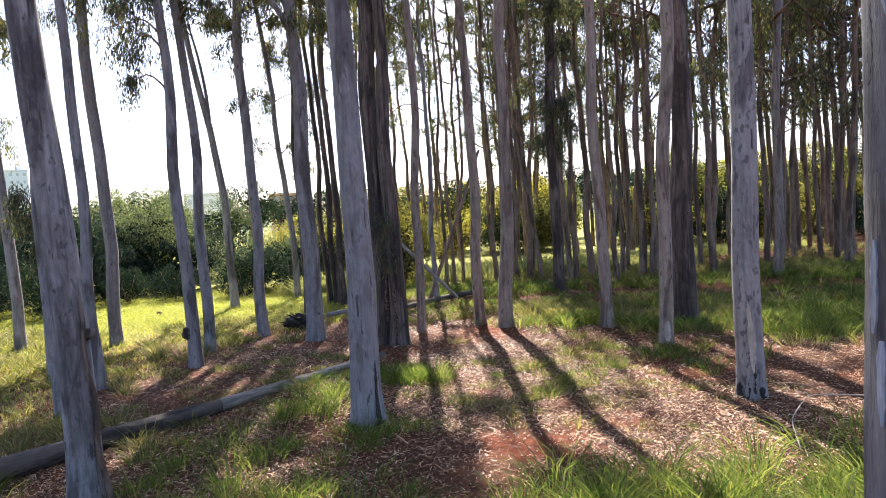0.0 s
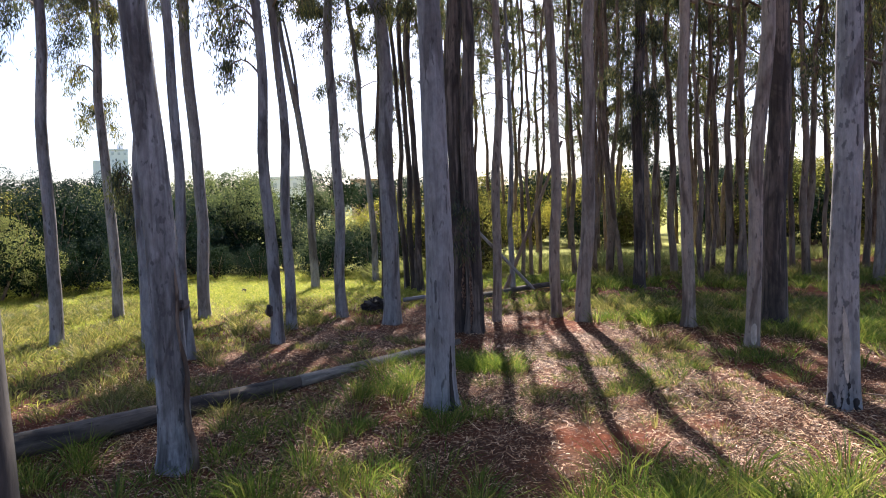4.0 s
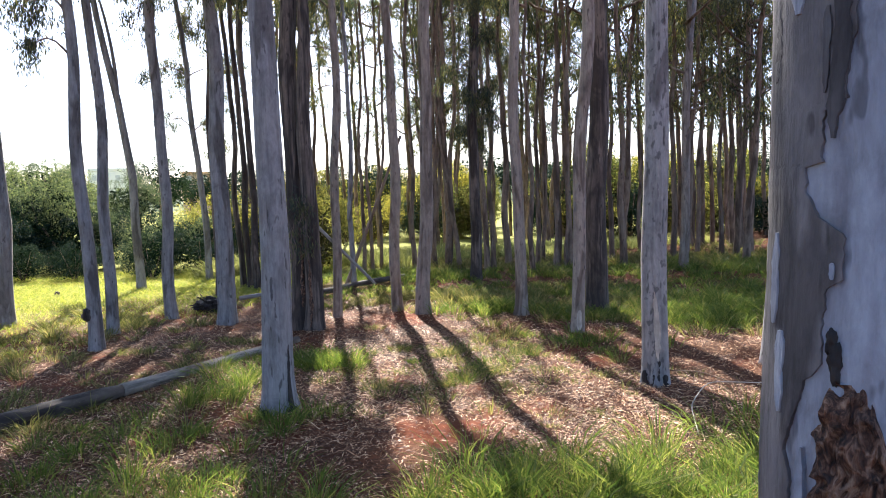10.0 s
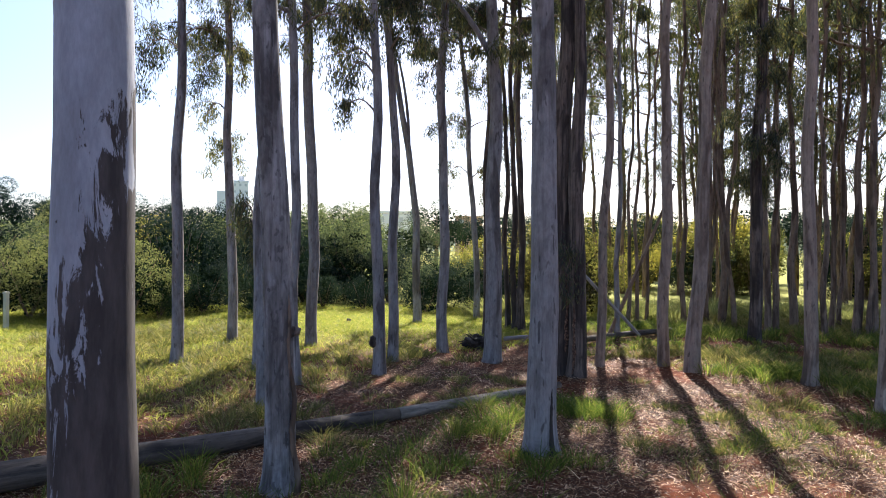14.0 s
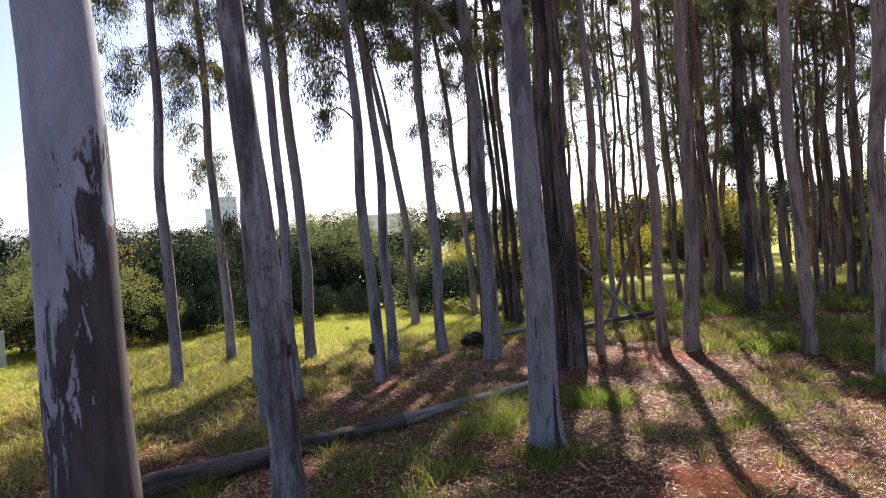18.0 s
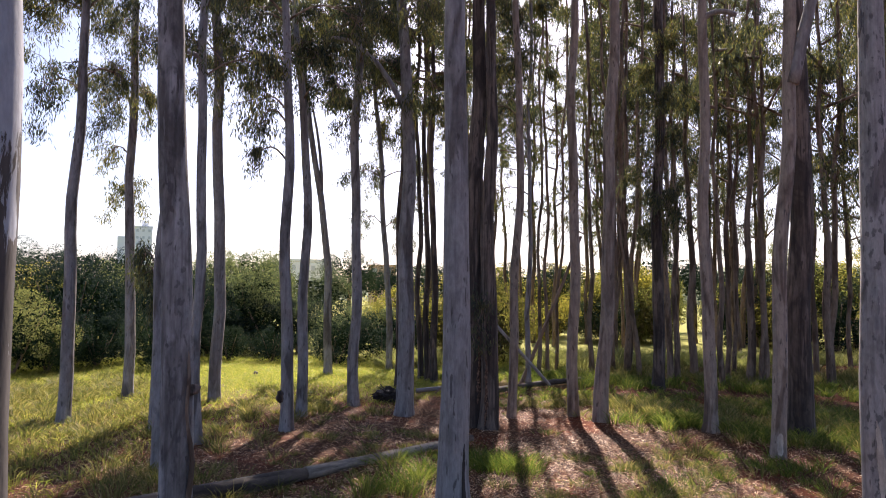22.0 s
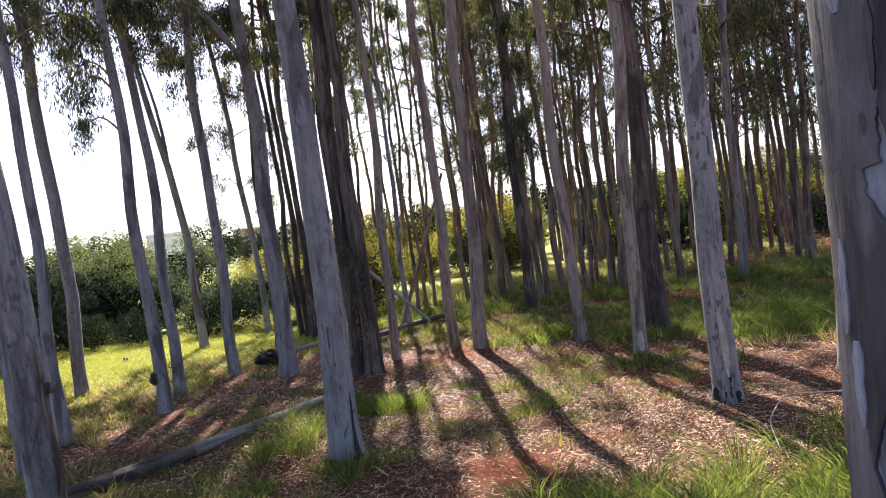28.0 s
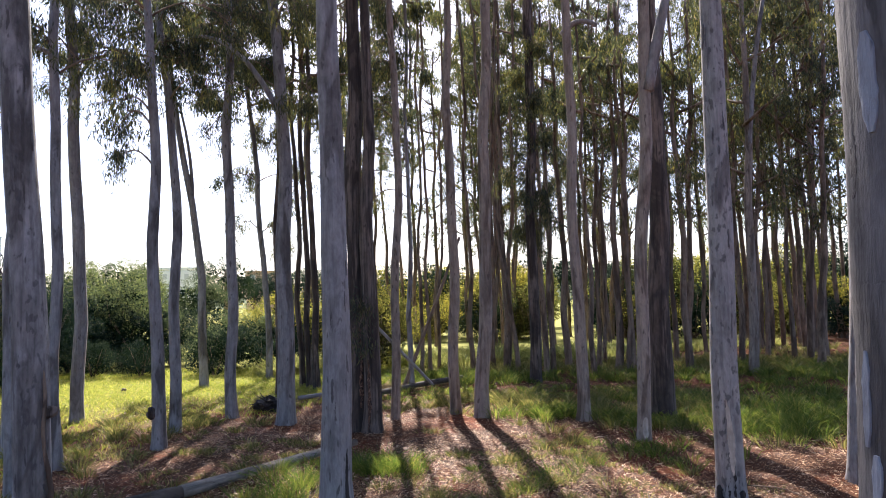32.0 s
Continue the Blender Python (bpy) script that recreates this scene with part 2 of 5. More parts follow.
def ground_material():
    m, nt, b = mat("forest_floor", 0.95, Specular_IOR_Level=0.08)
    c = coords(nt)
    n1, n2, n3 = noise_tex(nt, c, 0.9, 5, 0.6), noise_tex(nt, c, 9.0, 6, 0.7), noise_tex(nt, c, 55.0, 4, 0.7)
    soil = mix(nt, ramp(nt, n2, [(0.35, g(0)), (0.65, g(1))]), (0.085, 0.024, 0.011), (0.155, 0.048, 0.021))
    litter = mix(nt, ramp(nt, n3, [(0.35, g(0)), (0.65, g(1))]), (0.04, 0.017, 0.009), (0.12, 0.058, 0.03))
    col = mix(nt, ramp(nt, n1, [(0.38, g(0)), (0.55, g(1))]), soil, litter)
    # bare red earth where the path is worn
    mp = nt.nodes.new("ShaderNodeMapping")
    mp.inputs["Location"].default_value, mp.inputs["Scale"].default_value = (-0.06, -5.5, 0), (2.6, 1.2, 0)
    nt.links.new(c, mp.inputs["Vector"])
    ln = nt.nodes.new("ShaderNodeVectorMath")
    ln.operation = "LENGTH"
    nt.links.new(mp.outputs[0], ln.inputs[0])
    worn = nt.nodes.new("ShaderNodeMath")
    worn.operation = "MULTIPLY_ADD"
    worn.inputs[1].default_value = 1.2
    nt.links.new(n1, worn.inputs[0])
    nt.links.new(ln.outputs["Value"], worn.inputs[2])
    col = mix(nt, ramp(nt, worn.outputs[0], [(0.9, g(1)), (1.7, g(0))]), col, soil)
    # turf takes over in the clearing, away from the trees
    sep = nt.nodes.new("ShaderNodeSeparateXYZ")
    nt.links.new(c, sep.inputs[0])
    lin = nt.nodes.new("ShaderNodeMath")
    lin.operation = "MULTIPLY_ADD"
    lin.inputs[1].default_value = -1.0
    nt.links.new(sep.outputs[0], lin.inputs[0])
    nt.links.new(sep.outputs[1], lin.inputs[2])
    wob = nt.nodes.new("ShaderNodeMath")
    wob.operation = "MULTIPLY_ADD"
    wob.inputs[1].default_value = 4.0
    nt.links.new(n1, wob.inputs[0])
    nt.links.new(lin.outputs[0], wob.inputs[2])
    sc = nt.nodes.new("ShaderNodeMapRange")
    sc.inputs[1].default_value, sc.inputs[2].default_value = 16.0, 21.0
    nt.links.new(wob.outputs[0], sc.inputs[0])
    turf = mix(nt, ramp(nt, n2, [(0.3, g(0)), (0.7, g(1))]), (0.17, 0.19, 0.04), (0.33, 0.31, 0.085))
    col = mix(nt, sc.outputs[0], col, turf)
    nt.links.new(col, b.inputs["Base Color"])
    bump(nt, b, mix(nt, 0.5, n3, n2), 0.6, 0.03)
    return m


# ---------------------------------------------------------------- mesh helpers
rng = np.random.default_rng(7)


def mesh(name, verts, faces, material, smooth=False):
    me = bpy.data.meshes.new(name)
    me.from_pydata(np.asarray(verts).tolist(), [], faces if isinstance(faces, list) else np.asarray(faces).tolist())
    me.materials.append(material)
    if smooth:
        me.polygons.foreach_set("use_smooth", np.ones(len(me.polygons), bool))
    me.update()
    return me


def part(name, me, parent, label=""):
    ob = new(name, me)
    ob.parent = parent
    return tagged(ob, label)


def empty(name, x, y, z=0.0, turn=0.0):
    ob = new(name)
    ob.matrix_world = pose(x, y, z, 0, 0, turn)
    ob.empty_display_size = 0.1
    return ob


def tube(path, radii, segs=12, wob=0.0, seed=0):
    """A round limb along a path, with an uneven girth."""
    r = np.random.default_rng(seed)
    path, radii = np.asarray(path, float), np.asarray(radii, float)
    tan = np.gradient(path, axis=0)
    tan /= np.linalg.norm(tan, axis=1)[:, None]
    ref = np.array([0.0, 1.0, 0.0]) if abs(tan[:, 1]).mean() < 0.8 else np.array([0.0, 0.0, 1.0])
    u = np.cross(tan, ref)
    u /= np.linalg.norm(u, axis=1)[:, None]
    v = np.cross(tan, u)
    a = np.linspace(0, 2 * np.pi, segs, endpoint=False)
    ph = r.uniform(0, 6.28, 6)
    s = np.linspace(0, len(path) / 4, len(path))[:, None]
    bumpy = 1 + wob * (np.sin(2 * a + ph[0] + s) + 0.7 * np.sin(3 * a + ph[1] - 1.7 * s) + 0.6 * np.sin(ph[2] + 2.3 * s + a))
    ring = path[:, None] + (radii[:, None] * bumpy)[..., None] * (np.cos(a)[:, None] * u[:, None] + np.sin(a)[:, None] * v[:, None])
    n = len(path)
    i, j = np.meshgrid(np.arange(n - 1), np.arange(segs), indexing="ij")
    k = (j + 1) % segs
    f = np.stack([i * segs + j, i * segs + k, (i + 1) * segs + k, (i + 1) * segs + j], -1).reshape(-1, 4).tolist()
    f += [list(range(segs))[::-1], list(range((n - 1) * segs, n * segs))]
    return ring.reshape(-1, 3), f


def blades(at, length, width, lean_dir, droop, bend=0.35):
    """Many narrow leaves as bent strips: two quads tapering to a tip. at: roots; lean_dir: unit directions of growth."""
    n = len(at)
    side = np.cross(lean_dir, rng.normal(size=(n, 3)))
    side /= np.linalg.norm(side, axis=1)[:, None] + 1e-9
    side *= (width / 2)[:, None]
    mid = at + lean_dir * (length * 0.5)[:, None]
    tip = at + lean_dir * length[:, None] + droop * length[:, None] * bend
    v = np.stack([at - side * 0.5, at + side * 0.5, mid + side, mid - side, tip], 1).reshape(-1, 3)
    o = (np.arange(n) * 5)[:, None]
    quads, tris = (o + [0, 1, 2, 3]).tolist(), (o + [3, 2, 4]).tolist()
    return v, quads + tris


def leaflets(at, length, width, grow, r):
    """Many small flat leaves, each a pointed four-sided blade."""
    side = unit(np.cross(grow, r.normal(size=(len(at), 3)))) * (width / 2)[:, None]
    mid = at + grow * (length * 0.45)[:, None]
    tip = at + grow * length[:, None]
    v = np.stack([at, mid + side, tip, mid - side], 1).reshape(-1, 3)
    return v, ((np.arange(len(at)) * 4)[:, None] + [0, 1, 2, 3])


def unit(a):
    return a / (np.linalg.norm(a, axis=-1, keepdims=True) + 1e-9)


# ---------------------------------------------------------------- ground
def ground_z(x, y):
    return 0.03 * np.sin(x * 0.9 + 1.0) * np.sin(y * 0.7) + 0.02 * np.sin(x * 2.3 + y * 1.9) - 0.02


def build_ground():
    s = np.linspace(-1, 1, 241)
    line = np.sinh(s * 6.2) / np.sinh(6.2) * 2500
    X, Y = np.meshgrid(line, line + 6)
    Z = np.where(np.hypot(X, Y) < 60, ground_z(X, Y), 0.0)
    n = len(s)
    i, j = np.meshgrid(np.arange(n - 1), np.arange(n - 1), indexing="ij")
    f = np.stack([i * n + j, i * n + j + 1, (i + 1) * n + j + 1, (i + 1) * n + j], -1).reshape(-1, 4)
    me = mesh("ground", np.stack([X, Y, Z], -1).reshape(-1, 3), f, ground_material(), True)
    tagged(new("ground", me), "reddish forest floor with leaf litter, turning to sunny turf", "ground", kind="structure")


build_ground()

# ---------------------------------------------------------------- gum trees
LEAN_LABEL = {
    "smooth": "tall smooth-barked gum tree with pale grey-lilac peeling bark",
    "spotted": "gum tree with pale bark covered in dark grey spots",
    "pale": "thick gum tree with pale inner bark under peeling grey plates",
    "rough": "gum tree with dark rough fibrous bark",
    "flaky": "leaning gum tree with pale bark in ragged dark flakes",
    "tan": "tall smooth-barked gum tree with tan-grey bark",
    "far": "slender brownish gum tree standing deep in the grove",
}


def clump(r, n, wide, tall):
    """Roots of the leaves of a hanging tuft: twigs that fan out from one point, with leaves along them."""
    twigs = unit(r.normal(size=(max(4, n // 7), 3)) * [1, 1, 0.7]) * r.uniform(0.4, 1.2, max(4, n // 7))[:, None] * [wide, wide, tall]
    t = r.uniform(0.15, 1.0, n)[:, None]
    return twigs[r.integers(0, len(twigs), n)] * t - [0, 0, tall * 0.7] * t ** 2 + r.normal(size=(n, 3)) * 0.05


def make_crown(seed, low, high, reach, limbs, leaves, size, thin=1.0, cut=0.0):
    """One crown shape, thinned out above the height cut where it is given: limbs as separate meshes, and all hanging leaves as another, about the trunk's axis at height 0 to high-low."""
    r = np.random.default_rng(seed)
    out, pos = [], []
    tall = high - low
    for k in range(limbs):
        h = tall * np.clip((k + (0.3 if thin == 1 else 1.6) * r.random()) / limbs, 0, 1)
        az = k * 2.4 + r.uniform(-0.5, 0.5)
        far = reach * (r.uniform(0.6, 1.1) if thin == 1 else r.uniform(0.35, 1.35)) * (1 - 0.45 * h / tall)
        s = np.linspace(0, 1, 7)
        rise = far * (r.uniform(0.2, 0.9) if thin == 1 else r.uniform(0.4, 1.5))
        p = np.stack([np.cos(az) * far * s, np.sin(az) * far * s, h + rise * s ** 1.4 - 0.25 * far * s ** 3], -1)
        p[:, :2] += r.normal(size=(7, 2)) * 0.06 * far * s[:, None]
        if cut and out and h > cut - low:
            continue
        out.append(tube(p, np.linspace(0.032, 0.006, 7) * (0.7 + 0.5 * far / reach), 5, 0.05, seed + k))
        for q in (0.45, 0.7, 0.88, 1.0):
            c = np.array([np.interp(q, s, p[:, d]) for d in range(3)])
            pos.append(c + r.normal(size=3) * [0.2, 0.2, 0.12] + clump(r, int(leaves * r.uniform(0.3, 1.8) * (thin + (1 - thin) * 2.2 * k / limbs)), (0.25 if thin == 1 else 0.42) * r.uniform(0.7, 1.3), 0.24 if thin == 1 else 0.4))
    pos = np.concatenate(pos)
    if cut:
        pos = pos[(pos[:, 2] < cut - low) | (r.random(len(pos)) < 0.12)]
    n = len(pos)
    grow = unit(np.stack([r.normal(size=n) * 0.42, r.normal(size=n) * 0.42, -np.abs(r.normal(size=n)) - 0.4], -1))
    v, f = leaflets(pos, r.uniform(0.6, 1.3, n) * size, r.uniform(0.7, 1.2, n) * size * 0.2, grow, r)
    limb_meshes = [mesh("branch", lv, lf, BARK["far"], True) for lv, lf in out]
    return limb_meshes, mesh("crown", v, f, LEAF)


CROWNS = {}


def crown_for(kind, k, cut):
    key = (kind, k, cut)
    if key not in CROWNS:
        # Dense high kinds, mostly out of view, are added to shade the ground.
        args = {"edge": (6.3, 14.0, 1.9, 10, 170, 0.105), "high": (8.0, 15.0, 1.5, 7, 46, 0.16), "wisp": (9.5, 14.5, 1.2, 4, 30, 0.16), "deep": (3.1, 13.0, 1.7, 16, 165, 0.115, 0.5), "low": (3.0, 12.0, 1.7, 16, 140, 0.115, 0.5), "shade": (6.0, 13.8, 2.5, 14, 380, 0.12), "narrow": (7.4, 13.0, 1.2, 10, 480, 0.12), "dark": (5.4, 13.0, 1.6, 12, 150, 0.12), "dense": (3.1, 12.5, 1.8, 16, 180, 0.115, 0.5), "canopy": (7.2, 14.0, 3.0, 14, 260, 0.15)}[kind]
        CROWNS[key] = make_crown(100 + 17 * k + len(kind), *args, **({"cut": cut} if cut else {}))
    return CROWNS[key], {"edge": 6.8, "high": 8.0, "wisp": 9.5, "deep": 3.1, "low": 3.0, "shade": 6.0, "narrow": 7.4, "dark": 5.4, "dense": 3.1, "canopy": 7.2}[kind]


count = [0]
KNOWN = {}


def gum(kind, x, y, d, d_ref, h_ref, a, b, top=15.0, crown="", key="", bare=False):
    """A gum tree: girth d at the foot and d_ref at height h_ref; the trunk's axis runs a*h + b*h*h off the upright."""
    count[0] += 1
    k = count[0]
    r = np.random.default_rng(k)
    z0 = float(ground_z(x, y))
    tree = empty("gum_tree", x, y, z0)
    tagged(tree, LEAN_LABEL[kind], "tree", "gum trees of the grove")
    dist = math.hypot(x, y)
    top = top + r.uniform(-1.5, 1.5)
    # Unseen leaves above cut are mostly dropped to let sun through.
    cut = 7.0 if 1.4 < x < 4.6 and 13.5 < y < 17.5 else 10.0 if 12.5 < y < 15 and -4 < x < -3 else float(round(2.4 + 0.44 * dist)) if (y > 12.5 and x > -1.3) or (12.5 < y < 15 and -4 < x < -3) or key in ("l4", "dark_b", "darkL") else 0.0
    top = min(top, cut + 1.2) if cut else top
    h = np.concatenate([[-0.12, 0.0, 0.06, 0.14, 0.26, 0.45], np.linspace(0.7, top, 34 if dist < 11 else 22)])
    hc = np.clip(h, 0, h_ref + 0.5)
    a, b = np.array(a), np.array(b)
    off = hc[:, None] * a + (hc ** 2)[:, None] * b
    slope = np.clip(a + 2 * b * (h_ref + 0.5), -0.12, 0.12)
    off = off + np.maximum(h - h_ref - 0.5, 0)[:, None] * slope * 0.7
    sway = (0.012 if dist < 7 else 0.026 if key or dist < 14 else 0.04) * (np.sin(h * 1.6 + k) + 0.5 * np.sin(h * 3.3 + 2 * k))[:, None] * np.array([1.0, 0.4]) * np.clip(h, 0, 1)[:, None]
    path = np.c_[off + sway, h]
    d_ref = min(d_ref, d)
    rad = np.where(h < h_ref, d + (d_ref - d) * np.clip(h, 0, None) / h_ref, d_ref + (0.05 - d_ref) * np.clip((h - h_ref) / (top - h_ref), 0, 1)) / 2
    rad = np.maximum(rad, 0.02) * (1 + 0.22 * np.exp(-np.clip(h, 0, None) / 0.12))
    v, f = tube(path, rad, 20 if dist < 7 else 12 if dist < 12 else 8, 0.008 if key.startswith("near") else 0.03 if dist < 12 else 0.02, k)
    if dist < 12:
        segs = len(v) // len(h)
        ang = np.tile(np.linspace(0, 2 * np.pi, segs, endpoint=False), len(h))
        lobe = 0.10 * np.exp(-np.clip(np.repeat(h, segs), 0, None) / 0.14) * (np.sin(3 * ang + k) + 0.6 * np.sin(5 * ang + 2 * k)) * (0.4 if key.startswith("near") else 1.0)
        axis = np.repeat(path, segs, axis=0)
        v[:, :2] = axis[:, :2] + (v[:, :2] - axis[:, :2]) * (1 + lobe)[:, None]
    part("trunk", mesh("trunk", v, f, BARK["old" if key == "near_left" else kind], True), tree)
    KNOWN[key or k] = (tree, h, path, rad)
    if bare:
        return tree
    # Crown kinds out of view are picked for the sun and shade they give.
    crown = crown or ("narrow" if key == "t22" else "canopy" if dist < 6.6 else "high" if key in ("l1", "l2") else "wisp" if key == "l5" else "shade" if x < -1.6 and 7.5 < y < 17 and x > -6.2 else "dark" if 1.7 < x < 3.3 and 13 < y < 17.5 else "wisp" if 8.5 < y < 17.0 and -2.0 < x < 2.0 else "high" if dist < 8.4 or (y < 17.5 and -3.2 < x < 1.8) else "edge" if dist < 12 or x < -3 else "low" if x < 2.8 else "dense" if y < 17.5 else "deep")
    (limbs, leaves), low = crown_for(crown, k % 4, cut)
    at = [float(np.interp(low, h, path[:, 0])), float(np.interp(low, h, path[:, 1]))]
    turn = r.uniform(0, 360)
    for me in limbs:
        part("branch", me, tree).matrix_basis = pose(at[0], at[1], low, 0, 0, turn)
    leafy = part("crown", leaves, tree, "drooping narrow grey-green leaves")
    leafy.matrix_basis = pose(at[0], at[1], low, 0, 0, turn)
    tagged(leafy, kind="stuff")
    return tree


gum("flaky", -2.63, 3.85, 0.210, 0.151, 3.6, (0.004, 0.002), (-0.0103, -0.0069), key="lean")
gum("smooth", -5.39, 7.51, 0.101, 0.079, 1.7, (0.006, 0.004), (0.0000, 0.0000), key="behind_lean")
gum("smooth", -4.03, 5.67, 0.097, 0.080, 1.2, (-0.012, -0.009), (0.0000, 0.0000), key="behind_lean2")
gum("smooth", -4.43, 6.93, 0.123, 0.100, 3.6, (-0.025, -0.016), (0.0035, 0.0022), key="t4")
gum("smooth", -5.95, 9.81, 0.181, 0.146, 5.9, (0.015, 0.009), (-0.0067, -0.0040), key="l6")
gum("smooth", -7.25, 9.50, 0.166, 0.120, 4.5, (-0.022, -0.016), (0.0004, 0.0003), key="f2")
gum("smooth", -6.87, 7.75, 0.171, 0.110, 5.3, (-0.002, -0.001), (0.0009, 0.0008), key="f1")
gum("smooth", -3.80, 7.86, 0.164, 0.088, 5.3, (-0.013, -0.006), (-0.0023, -0.0011), key="l1")
gum("smooth", -4.05, 8.83, 0.145, 0.091, 5.7, (0.024, 0.011), (-0.0099, -0.0045), key="l2")
gum("smooth", -5.64, 13.64, 0.187, 0.115, 5.5, (0.004, 0.002), (-0.0169, -0.0069), key="l3")
gum("smooth", -3.79, 10.15, 0.174, 0.113, 6.3, (-0.005, -0.002), (-0.0004, -0.0001), key="l4")
gum("smooth", -4.76, 15.09, 0.153, 0.102, 6.2, (-0.025, -0.008), (-0.0065, -0.0020), key="house_tree")
gum("rough", -3.69, 12.13, 0.103, 0.081, 2.9, (0.003, 0.001), (0.0000, 0.0000), key="dark_b")
gum("smooth", -2.79, 9.50, 0.251, 0.146, 6.0, (0.018, 0.005), (-0.0058, -0.0017), key="l5")
gum("rough", -3.66, 13.71, 0.127, 0.090, 3.6, (-0.026, -0.007), (0.0000, 0.0000))
gum("rough", -3.46, 13.50, 0.136, 0.100, 3.6, (-0.024, -0.006), (0.0000, 0.0000))
gum("rough", -3.25, 13.20, 0.145, 0.097, 4.1, (-0.020, -0.005), (0.0000, 0.0000))
gum("smooth", -1.20, 5.31, 0.254, 0.163, 4.0, (0.015, 0.003), (-0.0043, -0.0009), key="main")
gum("rough", -1.64, 8.82, 0.282, 0.165, 5.6, (-0.005, -0.001), (0.0001, 0.0000), key="darkL")
gum("rough", -1.45, 8.69, 0.234, 0.118, 5.5, (-0.008, -0.001), (0.0007, 0.0001), key="darkR")
gum("tan", -1.29, 9.63, 0.129, 0.090, 6.0, (0.040, 0.005), (-0.0051, -0.0007), key="t21")
gum("smooth", -1.42, 13.09, 0.109, 0.074, 4.0, (0.002, 0.000), (0.0000, 0.0000), key="t22")
gum("tan", -0.47, 10.07, 0.163, 0.105, 6.1, (0.001, 0.000), (-0.0002, -0.0000), key="s1")
gum("tan", -0.10, 9.71, 0.205, 0.132, 5.9, (0.054, 0.000), (-0.0033, -0.0000), key="s2")
gum("rough", 0.93, 13.39, 0.217, 0.168, 7.5, (0.001, -0.000), (0.0017, -0.0001), key="dk26")
gum("tan", 1.24, 9.22, 0.168, 0.110, 5.7, (-0.015, 0.002), (0.0013, -0.0002), key="white")
gum("tan", 1.75, 8.07, 0.158, 0.145, 2.9, (0.025, -0.005), (0.0045, -0.0010), key="pairL")
gum("rough", 2.25, 9.17, 0.308, 0.197, 5.6, (0.016, -0.004), (-0.0008, 0.0002), key="pairR")
gum("spotted", 1.89, 5.71, 0.212, 0.168, 4.1, (-0.001, 0.000), (0.0025, -0.0008), key="spot")
gum("smooth", 3.11, 6.16, 0.172, 0.160, 1.2, (0.047, -0.023), (0.0000, -0.0000), key="r30")
gum("tan", 5.36, 14.33, 0.202, 0.162, 4.1, (0.024, -0.009), (0.0000, -0.0000), key="r31")
gum("far", -1.46, 15.78, 0.091, 0.062, 3.8, (0.006, 0.001), (0.0000, 0.0000))
gum("far", -1.29, 16.02, 0.092, 0.063, 3.9, (-0.008, -0.001), (0.0000, 0.0000))
gum("far", -1.11, 16.42, 0.081, 0.055, 4.0, (0.034, 0.002), (0.0000, 0.0000))
gum("far", -0.30, 16.19, 0.119, 0.082, 3.9, (-0.013, -0.000), (0.0000, 0.0000))
gum("far", 0.17, 16.99, 0.125, 0.085, 4.1, (0.018, -0.000), (0.0000, -0.0000))
gum("far", 0.49, 16.24, 0.159, 0.109, 3.9, (-0.009, 0.000), (0.0000, -0.0000))
gum("far", 0.74, 16.08, 0.118, 0.081, 3.9, (-0.121, 0.006), (0.0000, -0.0000))
gum("far", 1.28, 14.91, 0.133, 0.091, 3.6, (-0.014, 0.001), (0.0000, -0.0000))
gum("far", 1.48, 15.49, 0.125, 0.086, 3.7, (-0.007, 0.001), (0.0000, -0.0000))
gum("far", 1.89, 16.09, 0.169, 0.116, 3.8, (-0.021, 0.003), (0.0000, -0.0000))
gum("far", 2.23, 14.60, 0.117, 0.080, 3.5, (-0.016, 0.002), (0.0000, -0.0000))
gum("far", 2.81, 16.68, 0.107, 0.073, 3.9, (0.020, -0.003), (0.0000, -0.0000))
gum("far", 2.89, 15.35, 0.172, 0.118, 3.6, (0.009, -0.002), (0.0000, -0.0000))
gum("far", 3.18, 15.32, 0.147, 0.101, 3.6, (-0.016, 0.003), (0.0000, -0.0000))
gum("far", 4.43, 16.49, 0.131, 0.089, 3.8, (-0.002, 0.000), (0.0000, -0.0000))
gum("far", 4.29, 14.98, 0.166, 0.114, 3.5, (-0.015, 0.004), (0.0000, -0.0000))
gum("far", 5.70, 18.37, 0.116, 0.079, 4.3, (-0.005, 0.002), (0.0000, -0.0000))
gum("far", 7.76, 19.95, 0.140, 0.096, 4.6, (-0.012, 0.005), (0.0000, -0.0000))
gum("far", 8.00, 19.91, 0.139, 0.095, 4.5, (0.005, -0.002), (0.0000, -0.0000))
gum("far", 8.44, 20.26, 0.141, 0.097, 4.6, (-0.003, 0.001), (0.0000, -0.0000))
gum("far", 6.98, 16.20, 0.126, 0.086, 3.7, (-0.011, 0.005), (0.0000, -0.0000))
gum("far", 8.76, 19.57, 0.182, 0.125, 4.5, (-0.019, 0.009), (0.0000, -0.0000))
gum("far", 8.47, 18.48, 0.228, 0.157, 4.2, (-0.010, 0.004), (0.0000, -0.0000))
gum("far", 8.31, 17.49, 0.135, 0.092, 4.0, (-0.008, 0.004), (0.0000, -0.0000))
gum("far", 5.87, 16.33, 0.153, 0.105, 3.8, (0.002, -0.001), (0.0000, -0.0000))
gum("far", 6.25, 16.50, 0.131, 0.093, 4.6, (0.049, -0.019), (0.0000, -0.0000))
gum("far", 7.18, 18.18, 0.130, 0.092, 5.1, (0.025, -0.010), (0.0000, -0.0000))
gum("far", 7.35, 16.26, 0.167, 0.118, 4.5, (0.051, -0.023), (0.0000, -0.0000))
